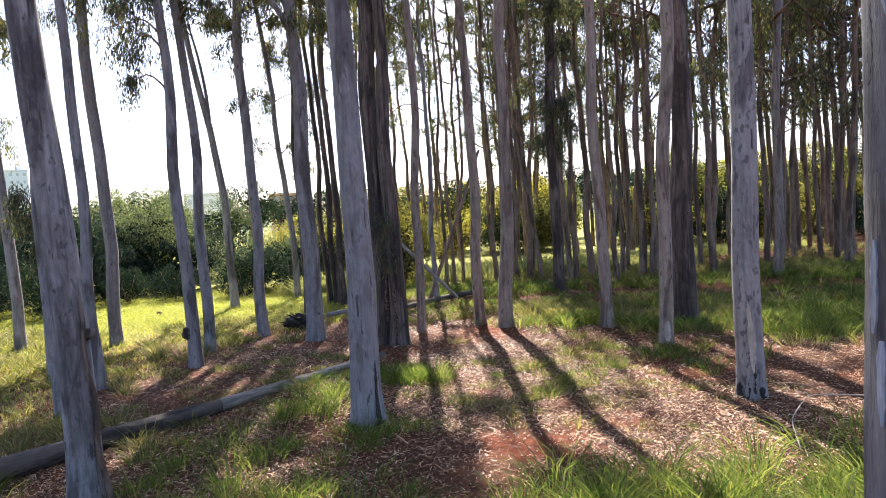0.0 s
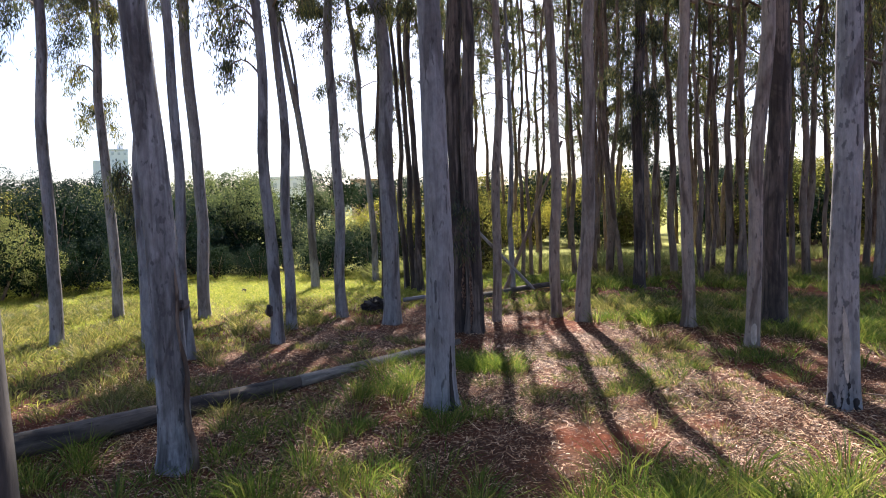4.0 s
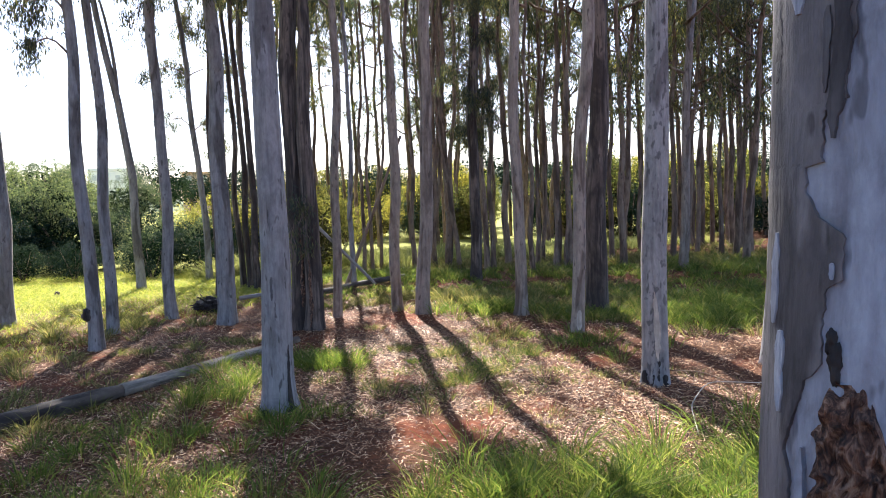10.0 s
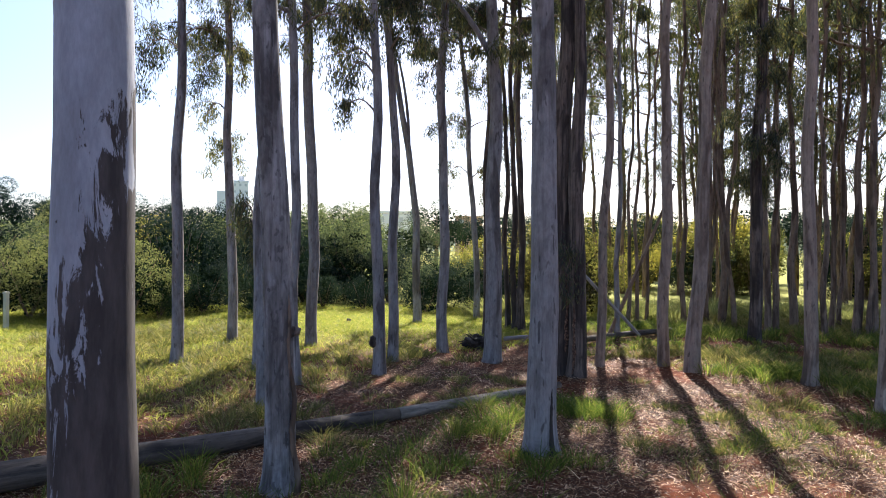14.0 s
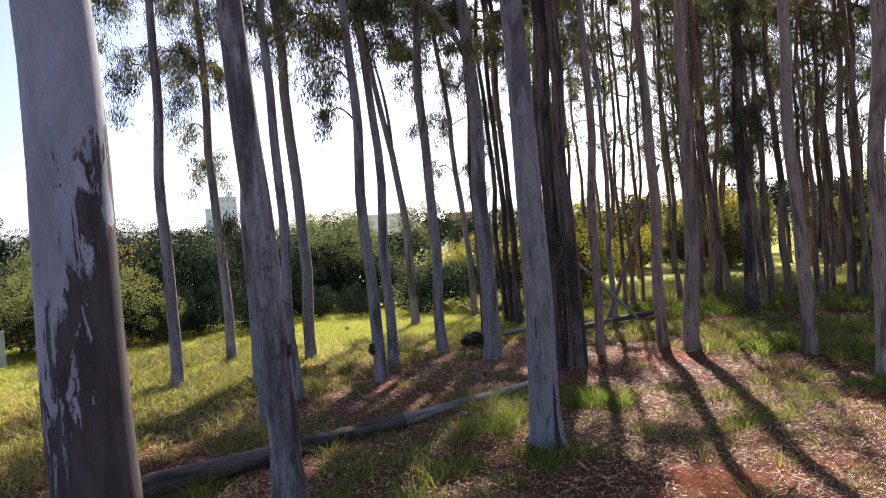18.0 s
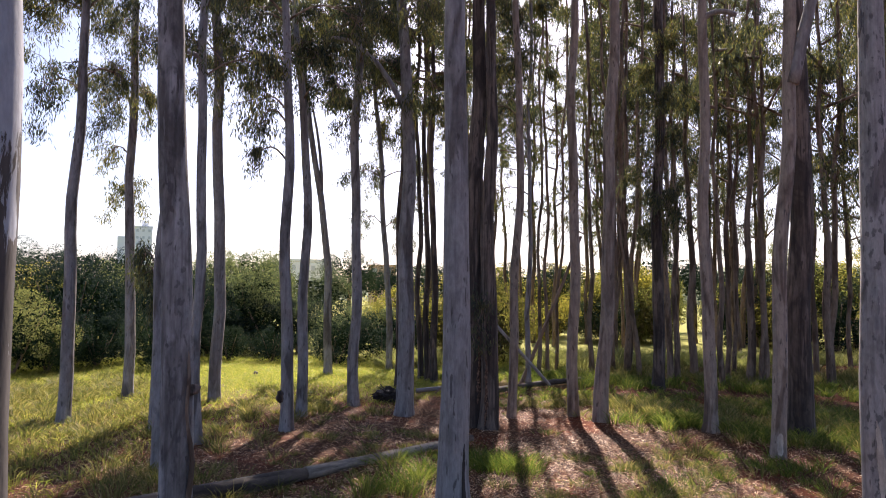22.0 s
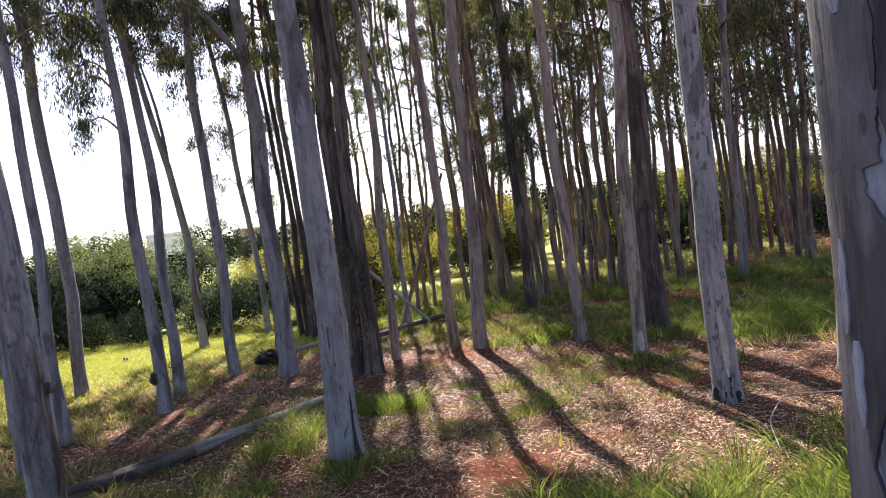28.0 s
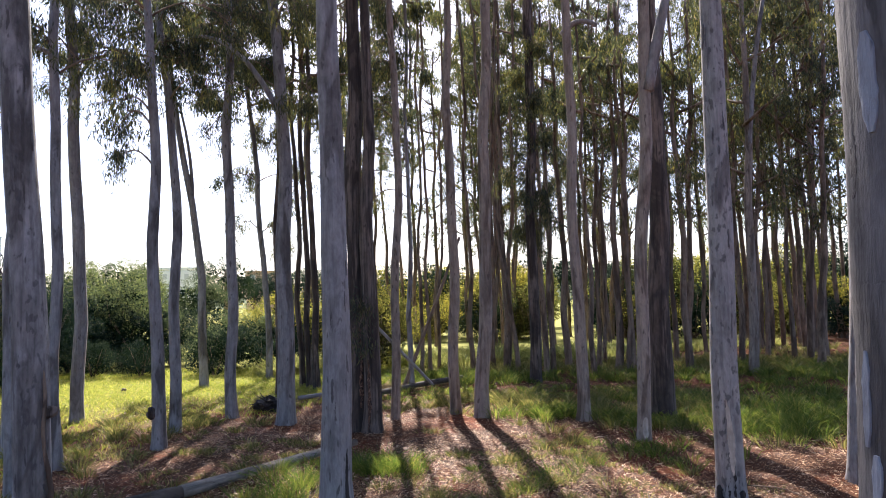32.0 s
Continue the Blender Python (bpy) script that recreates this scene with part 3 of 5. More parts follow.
gum("far", 7.29, 15.61, 0.172, 0.122, 4.3, (0.056, -0.026), (0.0000, -0.0000))
gum("far", 4.43, 15.55, 0.149, 0.106, 4.4, (0.046, -0.013), (0.0000, -0.0000))
gum("far", 3.08, 15.21, 0.122, 0.087, 4.3, (0.015, -0.003), (0.0000, -0.0000))
gum("far", 2.54, 15.92, 0.115, 0.082, 4.5, (0.017, -0.003), (0.0000, -0.0000))
gum("far", 0.54, 17.00, 0.124, 0.088, 4.9, (0.046, -0.002), (0.0000, -0.0000))
gum("far", 0.13, 17.08, 0.138, 0.099, 4.9, (0.053, -0.001), (0.0000, -0.0000))
gum("smooth", -2.42, 2.16, 0.360, 0.303, 2.7, (0.008, 0.009), (-0.0057, -0.0061), key="near_left")
# close trunks at both ends of the view
gum("pale", 0.86, 1.30, 0.41, 0.39, 2.4, (0.002, 0.0), (0.0, 0.0), key="near_right")
r_deep = np.random.default_rng(5)
for i in range(46):
    gum("far", r_deep.uniform(-5.0, 18.0), r_deep.uniform(18.0, 29.0), r_deep.uniform(0.13, 0.2), 0.11, 5.0, (r_deep.normal() * 0.04, 0.0), (0.0, 0.0))
for i in range(15):
    gum("far", r_deep.uniform(-4.0, 4.5), r_deep.uniform(20.5, 28.0), r_deep.uniform(0.11, 0.17), 0.1, 5.0, (r_deep.normal() * 0.03, 0.0), (0.0, 0.0), top=11.5)



def limb(key, a, m, b_, r0, r1):
    tree, h, path, rad = KNOWN[key]
    s = np.linspace(0, 1, 9)[:, None]
    a, m, b_ = np.array(a), np.array(m), np.array(b_)
    a = a - (m - a) * 0.1
    p = (1 - s) * (1 - 2 * s) * a + 4 * s * (1 - s) * m + s * (2 * s - 1) * b_
    v, f = tube(p, np.linspace(r0, r1, 9), 8, 0.03, 3)
    part("branch", mesh("branch", v, f, BARK["smooth"], True), tree)


limb("l5", (-0.05, -0.02, 4.32), (-0.57, -0.16, 5.18), (-1.19, -0.34, 5.41), 0.045, 0.02)
limb("l3", (-0.21, -0.09, 3.57), (-0.25, -0.10, 4.61), (-0.45, -0.19, 5.76), 0.045, 0.02)
limb("white", (-0.08, 0.01, 5.18), (0.11, -0.02, 5.32), (0.37, -0.05, 5.25), 0.04, 0.032)
limb("pairL", (0.21, -0.05, 4.06), (0.33, -0.07, 4.59), (0.45, -0.10, 5.11), 0.075, 0.05)
limb("t4", (-0.06, -0.04, 4.33), (-0.13, -0.08, 4.35), (-0.22, -0.14, 4.38), 0.03, 0.022)
limb("r31", (0.09, -0.03, 3.99), (0.26, -0.10, 5.85), (0.52, -0.19, 7.59), 0.06, 0.04)
limb("f2", (-0.07, -0.05, 4.18), (-0.19, -0.14, 4.89), (-0.42, -0.31, 5.31), 0.02, 0.008)
limb("l3", (-0.58, -0.24, 5.87), (-0.66, -0.27, 6.92), (-0.82, -0.33, 7.84), 0.05, 0.03)


def spray(key, c, wide, tall, full=0.75):
    """A hanging spray on a tree that is known: a bough that forks into twigs, with narrow leaves in loose bunches along them."""
    tree, h, path, rad = KNOWN[key]
    r = np.random.default_rng(int(abs(c[0] * 131 + c[2] * 977)))
    c = np.array(c)
    z = c[2] + 0.15
    foot = np.array([np.interp(z, h, path[:, 0]), np.interp(z, h, path[:, 1]), z - 0.2])
    s = np.linspace(0, 1, 7)[:, None]
    p = foot + (c - foot) * s + np.array([0, 0, 0.22]) * np.sin(s * 3.1)
    wood = [tube(p, np.linspace(0.014, 0.005, 7), 5, 0.05, 2)]
    pos = []
    twigs = int(6 + 9 * wide * tall / 0.2)
    bunches = (8 + 44 * wide * tall / 0.2) * full / twigs
    for _ in range(twigs):
        a = p[int(r.integers(3, 7))]
        b_ = c + unit(r.normal(size=3)) * r.uniform(0.55, 1.25) * [wide * 1.3, wide, tall * 1.15]
        u = np.linspace(0, 1, 5)[:, None]
        q = a + (b_ - a) * u + np.array([0, 0, 0.12]) * np.sin(u * 3.1) + r.normal(size=(5, 3)) * 0.02 * u
        wood.append(tube(q, np.linspace(0.006, 0.002, 5), 4))
        for _ in range(max(1, int(r.poisson(bunches)))):
            w = r.uniform(0.3, 1.05)
            pos.append(a + (b_ - a) * w + [0, 0, 0.12 * math.sin(3.1 * min(w, 1))] + clump(r, int(r.uniform(22, 75)), 0.13, 0.15))
    base, vs, fs = 0, [], []
    for wv, wf in wood:
        vs.append(wv)
        fs += [[i + base for i in q] for q in wf]
        base += len(wv)
    part("twig", mesh("twig", np.concatenate(vs), fs, BARK["far"], True), tree)
    pos = np.concatenate(pos)
    n = len(pos)
    grow = unit(np.stack([r.normal(size=n) * 0.5, r.normal(size=n) * 0.5, -np.abs(r.normal(size=n)) - 0.5], -1))
    v, f = leaflets(pos, r.uniform(0.05, 0.11, n), r.uniform(0.010, 0.017, n), grow, r)
    tagged(part("leaf_spray", mesh("leaf_spray", v, f, LEAF), tree, "drooping narrow grey-green leaves"), kind="stuff")


for z_ in range(7):
    spray("dk26", (0.25 * math.sin(z_ * 2.4), 0.3 * math.cos(z_ * 2.4), 2.7 + 0.62 * z_), 0.42, 0.4, 1.0)
spray("f1", (-0.78, 0.11, 4.40), 0.20, 0.78)
spray("f1", (-0.61, 0.26, 5.64), 0.52, 0.33)
spray("f2", (-0.71, 0.22, 4.61), 0.40, 0.51)
spray("f2", (-0.74, 0.19, 3.79), 0.31, 0.15)
spray("f2", (-0.46, 0.40, 3.15), 0.39, 0.29)
spray("f2", (-0.64, 0.27, 5.91), 0.45, 0.45)
spray("f2", (-0.25, 0.57, 4.76), 0.15, 0.63)
spray("l1", (-0.57, 0.06, 5.13), 0.41, 0.33)
spray("l1", (-0.56, 0.06, 4.37), 0.31, 0.20)
spray("l1", (-0.55, 0.07, 3.78), 0.26, 0.17)
spray("l1", (-0.60, 0.05, 3.30), 0.11, 0.11)
spray("l3", (-0.60, 0.40, 6.62), 0.32, 0.32)
spray("l4", (-0.43, 0.48, 4.42), 0.17, 0.31)
spray("l4", (-0.48, 0.46, 5.76), 0.34, 0.52)
spray("house_tree", (-0.42, 0.50, 5.52), 0.36, 0.58)
spray("house_tree", (-0.88, 0.35, 3.34), 0.27, 0.32)
spray("l5", (-0.05, 0.61, 5.81), 0.37, 0.46)
spray("l6", (-0.21, 0.57, 5.81), 0.27, 0.57)
spray("house_tree", (-0.24, 0.55, 6.90), 0.42, 0.70)
spray("l2", (-0.38, 0.49, 5.67), 0.27, 0.41)
spray("l4", (0.05, 0.66, 6.17), 0.40, 0.40)
spray("house_tree", (-1.13, 0.28, 4.42), 0.22, 0.27)
spray("f1", (-0.22, 0.61, 5.82), 0.38, 0.24)
spray("l6", (-0.64, 0.31, 6.40), 0.32, 0.32)
spray("l5", (0.34, 0.72, 4.74), 0.27, 0.54)
spray("t22", (-0.98, 0.50, 6.40), 0.48, 0.83)
spray("t22", (-0.16, 0.59, 4.84), 0.40, 0.81)
spray("t21", (-0.24, 0.57, 5.89), 0.46, 0.36)
spray("house_tree", (0.54, 0.80, 4.42), 0.34, 0.95)
spray("behind_lean", (-0.38, 0.34, 1.76), 0.19, 0.32)
spray("behind_lean", (-0.48, 0.28, 1.96), 0.14, 0.17)
spray("behind_lean", (-0.30, 0.40, 1.50), 0.08, 0.22)
spray("f1", (-1.10, 0.23, 5.52), 0.29, 0.58)
spray("f2", (-0.64, 0.64, 5.45), 0.33, 0.44)
spray("f2", (-0.98, 0.39, 5.10), 0.27, 0.43)
spray("l1", (-0.68, 0.67, 4.97), 0.42, 0.21)
spray("l1", (-1.05, 0.50, 5.11), 0.25, 0.34)
spray("l2", (-0.39, 0.81, 4.64), 0.20, 0.27)
spray("l3", (-0.43, 0.80, 7.81), 0.55, 0.55)
spray("l4", (-0.33, 0.84, 5.19), 0.26, 0.40)
spray("house_tree", (-0.72, 0.72, 4.47), 0.30, 0.42)
spray("l6", (-0.25, 0.90, 6.59), 0.38, 0.38)
spray("l5", (-0.34, 0.84, 4.28), 0.20, 0.64)
spray("t22", (-1.42, 0.76, 4.37), 0.35, 0.71)
spray("t21", (-0.13, 0.89, 5.01), 0.36, 0.55)
spray("house_tree", (0.05, 0.96, 3.23), 0.27, 0.55)
spray("t22", (-0.85, 0.82, 3.64), 0.29, 0.58)


spray("darkR", (-0.12, -0.3, 1.25), 0.12, 0.4, 0.2)
r_l = np.random.default_rng(92)
for key_, many in (("f1", 4), ("f2", 5), ("l6", 5), ("l1", 5), ("l2", 5), ("l3", 5), ("l4", 5), ("house_tree", 4), ("l5", 5), ("dark_b", 4), ("t4", 3), ("t22", 3), ("t21", 3)):
    tree_ = KNOWN[key_][0].matrix_basis.translation
    far_ = math.hypot(tree_.x, tree_.y)
    for _ in range(many):
        z_ = 1.6 + far_ * math.tan(radians(r_l.uniform(14.5, 25.0)))
        a_ = r_l.uniform(0, 6.28)
        at_ = r_l.uniform(0.35, 0.95)
        x_, y_ = (float(np.interp(z_, KNOWN[key_][1], KNOWN[key_][2][:, d_])) for d_ in (0, 1))
        spray(key_, (x_ + math.cos(a_) * at_, y_ + math.sin(a_) * at_, z_), r_l.uniform(0.25, 0.45), r_l.uniform(0.2, 0.4), 0.5)


# ---------------------------------------------------------------- bark plates, scars and knots on the close trunks
def shell(key, name, h0, h1, left, right, material, proud=0.004, ragged=0.03, label="", seed=0):
    """A piece of bark lying on a trunk, between two angles seen from the clearing (degrees, right positive) that may change with height."""
    tree, h, path, rad = KNOWN[key]
    r = np.random.default_rng(seed)
    nh, na = max(12, int((h1 - h0) / 0.009)), 11
    hs = np.linspace(h0, h1, nh)
    wob = np.cumsum(r.normal(size=(nh, 2)), 0) * ragged * 14
    wob -= np.linspace(0, 1, nh)[:, None] * wob[-1]
    for step, amp in ((16, 60), (6, 45), (2, 30), (1, 10)):
        knots = r.normal(size=(nh // step + 2, 2)) * ragged * amp
        wob += np.stack([np.interp(np.arange(nh) / step, np.arange(len(knots)), knots[:, c_]) for c_ in (0, 1)], -1)
    lo = np.interp(hs, *zip(*left)) + wob[:, 0] if isinstance(left, list) else left + wob[:, 0]
    hi = np.interp(hs, *zip(*right)) + wob[:, 1] if isinstance(right, list) else right + wob[:, 1]
    pinch = np.clip(np.minimum(np.arange(nh), np.arange(nh)[::-1]) / (0.16 * nh), 0.12, 1) ** 0.5
    mid, half = (lo + hi) / 2, np.maximum((hi - lo) / 2, 0.4) * pinch
    x0, y0 = tree.matrix_basis.translation[:2]
    face = math.atan2(-y0, -x0)
    cx, cy, rr = np.interp(hs, h, path[:, 0]), np.interp(hs, h, path[:, 1]), np.interp(hs, h, rad) * (1.012 if key.startswith("near") else 1.03)
    u = np.concatenate([[-1, -0.975], np.linspace(-0.93, 0.93, na - 4), [0.975, 1]])
    ang = face + np.radians(mid[:, None] + half[:, None] * u)
    out = []
    for add in (proud, -0.012):
        q = rr[:, None] + add * (1 - 0.3 * (np.abs(u) > 0.99)) + (0.0004 * r.normal(size=(nh, na)) if add > 0 else 0)
        out.append(np.stack([cx[:, None] + np.cos(ang) * q, cy[:, None] + np.sin(ang) * q, np.repeat(hs[:, None], na, 1)], -1).reshape(-1, 3))
    i, j = np.meshgrid(np.arange(nh - 1), np.arange(na - 1), indexing="ij")
    f = np.stack([i * na + j, i * na + j + 1, (i + 1) * na + j + 1, (i + 1) * na + j], -1).reshape(-1, 4)
    o = nh * na
    rim = [k for k in range(na)] + [k * na + na - 1 for k in range(1, nh)] + [(nh - 1) * na + k for k in range(na - 2, -1, -1)] + [k * na for k in range(nh - 2, 0, -1)]
    front = np.concatenate(out)
    m_ = len(rim)
    side = [[2 * o + a_, 2 * o + (a_ + 1) % m_, 2 * o + m_ + (a_ + 1) % m_, 2 * o + m_ + a_] for a_ in range(m_)]
    me = mesh(name, np.concatenate([front, front[rim], front[[k + o for k in rim]]]), f.tolist() + side, material)
    me.polygons.foreach_set("use_smooth", np.arange(len(me.polygons)) < len(f))
    part(name, me, tree, label)


def lump(key, name, h0, ang, wide, tall, deep, material, seed=0, label=""):
    """A knobbly swelling on a trunk."""
    tree, h, path, rad = KNOWN[key]
    bm = bmesh.new()
    bmesh.ops.create_icosphere(bm, subdivisions=3, radius=1.0)
    x0, y0 = tree.matrix_basis.translation[:2]
    face = math.atan2(-y0, -x0) + radians(ang)
    rr = float(np.interp(h0, h, rad))
    c = Vector((float(np.interp(h0, h, path[:, 0])) + math.cos(face) * rr, float(np.interp(h0, h, path[:, 1])) + math.sin(face) * rr, h0))
    turn = Matrix.Rotation(face, 3, "Z")
    for v in bm.verts:
        k = 1 + 0.5 * noise.noise(v.co * 1.9 + Vector((seed, 0, 0))) + 0.22 * noise.noise(v.co * 5 + Vector((seed, 3, 0)))
        v.co = c + turn @ Vector((v.co.x * deep * k, v.co.y * wide * k, v.co.z * tall * k))
    me = bpy.data.meshes.new(name)
    bm.to_mesh(me)
    bm.free()
    me.materials.append(material)
    me.polygons.foreach_set("use_smooth", np.ones(len(me.polygons), bool))
    part(name, me, tree, label)


PLATE = bark_material("grey_outer_bark", (0.215, 0.20, 0.20), (0.15, 0.138, 0.138), (0.10, 0.09, 0.088), 0.44, False, 0.45)
FLAKE = bark_material("dark_flaking_bark", (0.13, 0.122, 0.122), (0.10, 0.09, 0.09), (0.05, 0.045, 0.045), 0.48, False, 0.8)
CREAM = bark_material("cream_bare_wood", (0.60, 0.52, 0.44), (0.50, 0.42, 0.34), (0.34, 0.26, 0.2), 0.36, False, 0.3)
CHAR = bark_material("blackened_hollow", (0.05, 0.04, 0.035), (0.04, 0.03, 0.028), (0.02, 0.016, 0.015), 0.5, False, 0.5)


def burl_material():
    m, nt, b = mat("red_brown_burl_wood", 0.7)
    wave = noise_tex(nt, coords(nt, (1, 1, 0.45)), 42.0, 6, 0.62, 1.6)
    col = ramp(nt, wave, [(0.38, (0.014, 0.008, 0.006)), (0.48, (0.085, 0.038, 0.021)), (0.56, (0.23, 0.128, 0.076)), (0.68, (0.40, 0.28, 0.20))])
    broad = noise_tex(nt, coords(nt), 14.0, 4, 0.6)
    col = mix(nt, 0.7, col, ramp(nt, broad, [(0.38, (0.35, 0.24, 0.2)), (0.6, (1.0, 0.95, 0.9))]), "MULTIPLY")
    nt.links.new(col, b.inputs["Base Color"])
    bump(nt, b, wave, 0.9, 0.02)
    return m


BURL = burl_material()

shell("near_right", "bark_plate", 0.0, 3.6, -125.0, [(0.0, -45), (1.05, -40), (1.12, -43), (1.2, -36), (1.265, -33), (1.27, -30), (1.3, -24), (1.37, -22.5), (1.44, -23.5), (1.445, -20), (1.45, -16.5), (1.53, -16.5), (1.538, -20), (1.55, -24), (1.56, -29), (1.6, -34), (1.61, -37), (1.655, -37), (1.66, -28), (1.752, -27.5), (1.76, -22), (1.765, -17), (1.95, -17), (2.3, -12), (3.6, -10)], PLATE, 0.0025, 0.022, "grey-brown outer bark with a torn edge", 1)
shell("near_right", "pale_streak", 1.452, 1.482, -23.0, -20.5, BARK["pale"], 0.006, 0.004, "bluish white bare streak", 31)
shell("near_right", "pale_streak", 1.355, 1.53, -62.0, -56.5, BARK["pale"], 0.0052, 0.01, "bluish white bare streak", 2)
shell("near_right", "pale_streak", 1.19, 1.345, -54.0, -48.5, BARK["pale"], 0.0052, 0.01, "bluish white bare streak", 3)
shell("near_right", "pale_streak", 1.93, 2.12, -50.0, -40.0, BARK["pale"], 0.0052, 0.012, "bluish white bare streak", 4)
shell("near_right", "pale_streak", 1.98, 2.06, -26.0, -20.0, BARK["pale"], 0.0052, 0.012, "bluish white bare streak", 5)


def burl(key, h0, h1, left, right, seed):
    """A swollen wound on a trunk: wavy, furrowed healing wood that sinks into the bark along a ragged rim."""
    tree, h, path, rad = KNOWN[key]
    nh, na = 150, 110
    hs, us = np.linspace(h0, h1, nh), np.linspace(-1, 1, na)
    x0, y0 = tree.matrix_basis.translation[:2]
    lo, hi = np.interp(hs, *zip(*left)), np.interp(hs, *zip(*right))
    verts = []
    for i, z in enumerate(hs):
        cx, cy, rr = (float(np.interp(z, h, c_)) for c_ in (path[:, 0], path[:, 1], rad))
        for u in us:
            deg = (lo[i] + hi[i]) / 2 + (hi[i] - lo[i]) / 2 * u
            an = math.atan2(-y0, -x0) + radians(deg)
            q = Vector((radians(deg) * rr, 0.0, z))
            bend = q + 0.03 * noise.noise_vector(q * 16 + Vector((seed, 0, 0)))
            ridge = 1 - abs(noise.noise(Vector((bend.x * 46, seed, bend.z * 19)))) * 2.2
            small = 1 - abs(noise.noise(Vector((bend.x * 120, seed + 5, bend.z * 55)))) * 2
            edge = min(1 - abs(u), (h1 - z) / (h1 - h0) * 2.2) + 0.22 * noise.noise(q * 34)
            up = min(1.0, max(0.0, edge * 5))
            out = -0.006 + up * (0.010 + 0.017 * ridge + 0.005 * small)
            verts.append((cx + math.cos(an) * (rr * 1.01 + out), cy + math.sin(an) * (rr * 1.01 + out), z))
    i, j = np.meshgrid(np.arange(nh - 1), np.arange(na - 1), indexing="ij")
    f = np.stack([i * na + j, i * na + j + 1, (i + 1) * na + j + 1, (i + 1) * na + j], -1).reshape(-1, 4)
    part("burl", mesh("burl", verts, f, BURL, True), tree, "lumpy red-brown healing wood")


burl("near_right", 0.6, 1.27, [(0.6, -27), (1.05, -29), (1.17, -28), (1.27, -21)], [(0.6, 34), (1.0, 22), (1.15, 8), (1.27, -4)], 3)
shell("near_right", "dark_flake", 1.70, 2.03, [(1.70, -24), (1.8, -26), (2.03, -25)], [(1.70, -22), (1.78, -18.5), (2.03, -17.5)], FLAKE, 0.006, 0.02, "dark flaking strip of old bark", 41)
shell("near_right", "dark_flake", 1.78, 1.93, -29.0, -26.5, FLAKE, 0.0045, 0.014, "dark flaking strip of old bark", 42)
shell("near_right", "pale_streak", 0.93, 1.14, [(0.93, -40), (1.14, -36)], [(0.93, -31), (1.14, -32)], BARK["pale"], 0.006, 0.012, "bluish white bare streak", 43)
for hh, an, w_, t_, sd in ((1.345, -21, 0.009, 0.02, 11), (1.315, -19.5, 0.013, 0.026, 12), (1.285, -19, 0.008, 0.022, 13), (1.33, -23, 0.004, 0.012, 15)):
    lump("near_right", "knot", hh, an, w_, t_, 0.009, CHAR, sd, "dark splintered knot")
r_s = np.random.default_rng(77)
for name_, lo_, n_ in (("main", 0.5, 14), ("lean", 0.2, 18), ("spot", 0.9, 16), ("pairL", 0.3, 8), ("near_right", 0.9, 8)):
    for k in range(n_):
        h_, a_ = r_s.uniform(lo_, lo_ + 2.8), r_s.uniform(-70, 60)
        shell(name_, "bark_flake", h_, h_ + r_s.uniform(0.04, 0.2), a_, a_ + r_s.uniform(3, 9), PLATE, 0.0008, 0.03, "", 300 + k + 40 * n_)
shell("spot", "bare_strip", 0.22, 0.80, [(0.22, 2), (0.5, 0), (0.8, -4)], [(0.22, 20), (0.5, 22), (0.8, 6)], CREAM, 0.006, 0.03, "cream strip of bare wood", 9)
shell("spot", "hollow", -0.04, 0.2, [(0.0, -10), (0.2, 3)], [(0.0, 24), (0.2, 12)], CHAR, 0.002, 0.12, "blackened hollow at the foot", 10)
shell("spot", "char", -0.04, 0.13, -58.0, -30.0, CHAR, 0.002, 0.09, "blackened foot", 18)
shell("spot", "char", -0.04, 0.1, 28.0, 60.0, CHAR, 0.002, 0.09, "blackened foot", 19)
shell("spot", "char", -0.04, 0.3, 13.0, 20.0, CHAR, 0.002, 0.06, "blackened foot", 20)
shell("main", "crack", -0.02, 0.52, [(0.0, 30), (0.5, 38)], [(0.0, 52), (0.2, 46), (0.5, 42)], CHAR, 0.003, 0.015, "dark vertical crack", 11)
shell("main", "char", -0.03, 0.045, 20.0, 62.0, CHAR, 0.006, 0.03, "blackened foot", 12)
shell("main", "char", -0.03, 0.035, -60.0, -30.0, CHAR, 0.006, 0.03, "blackened foot", 16)
shell("pairL", "scar", 0.03, 0.26, -12.0, 26.0, CREAM, 0.004, 0.03, "pale healed scar near the foot", 13)
shell("darkL", "torn_strip", 0.3, 1.3, -5.0, 10.0, BURL, 0.006, 0.04, "torn reddish strip of bark", 14)
shell("darkR", "torn_strip", 0.05, 0.9, -32.0, -16.0, BURL, 0.006, 0.04, "reddish torn strip of bark", 15)
lump("l1", "knot", 0.42, -62, 0.05, 0.07, 0.05, BARK["rough"], 21, "dark woody knot")
lump("lean", "knot", 1.05, 62, 0.03, 0.035, 0.05, BARK["rough"], 22, "broken branch stub")


def strip_stem():
    tree, h, path, rad = KNOWN["lean"]
    s = np.linspace(0, 1, 14)
    hs = 1.35 * s
    p = np.stack([np.interp(hs, h, path[:, 0]) + 0.105 + 0.012 * np.sin(s * 17), np.interp(hs, h, path[:, 1]) - 0.02 + 0.01 * np.cos(s * 13), hs], -1)
    p[:, 0] += 0.045 * (1 - s) ** 2 - 0.02 * s
    v, f = tube(p, np.linspace(0.02, 0.009, 14), 7, 0.12, 4)
    part("bark_strip", mesh("bark_strip", v, f, BARK["far"], True), tree, "dark strip of hanging bark")


strip_stem()

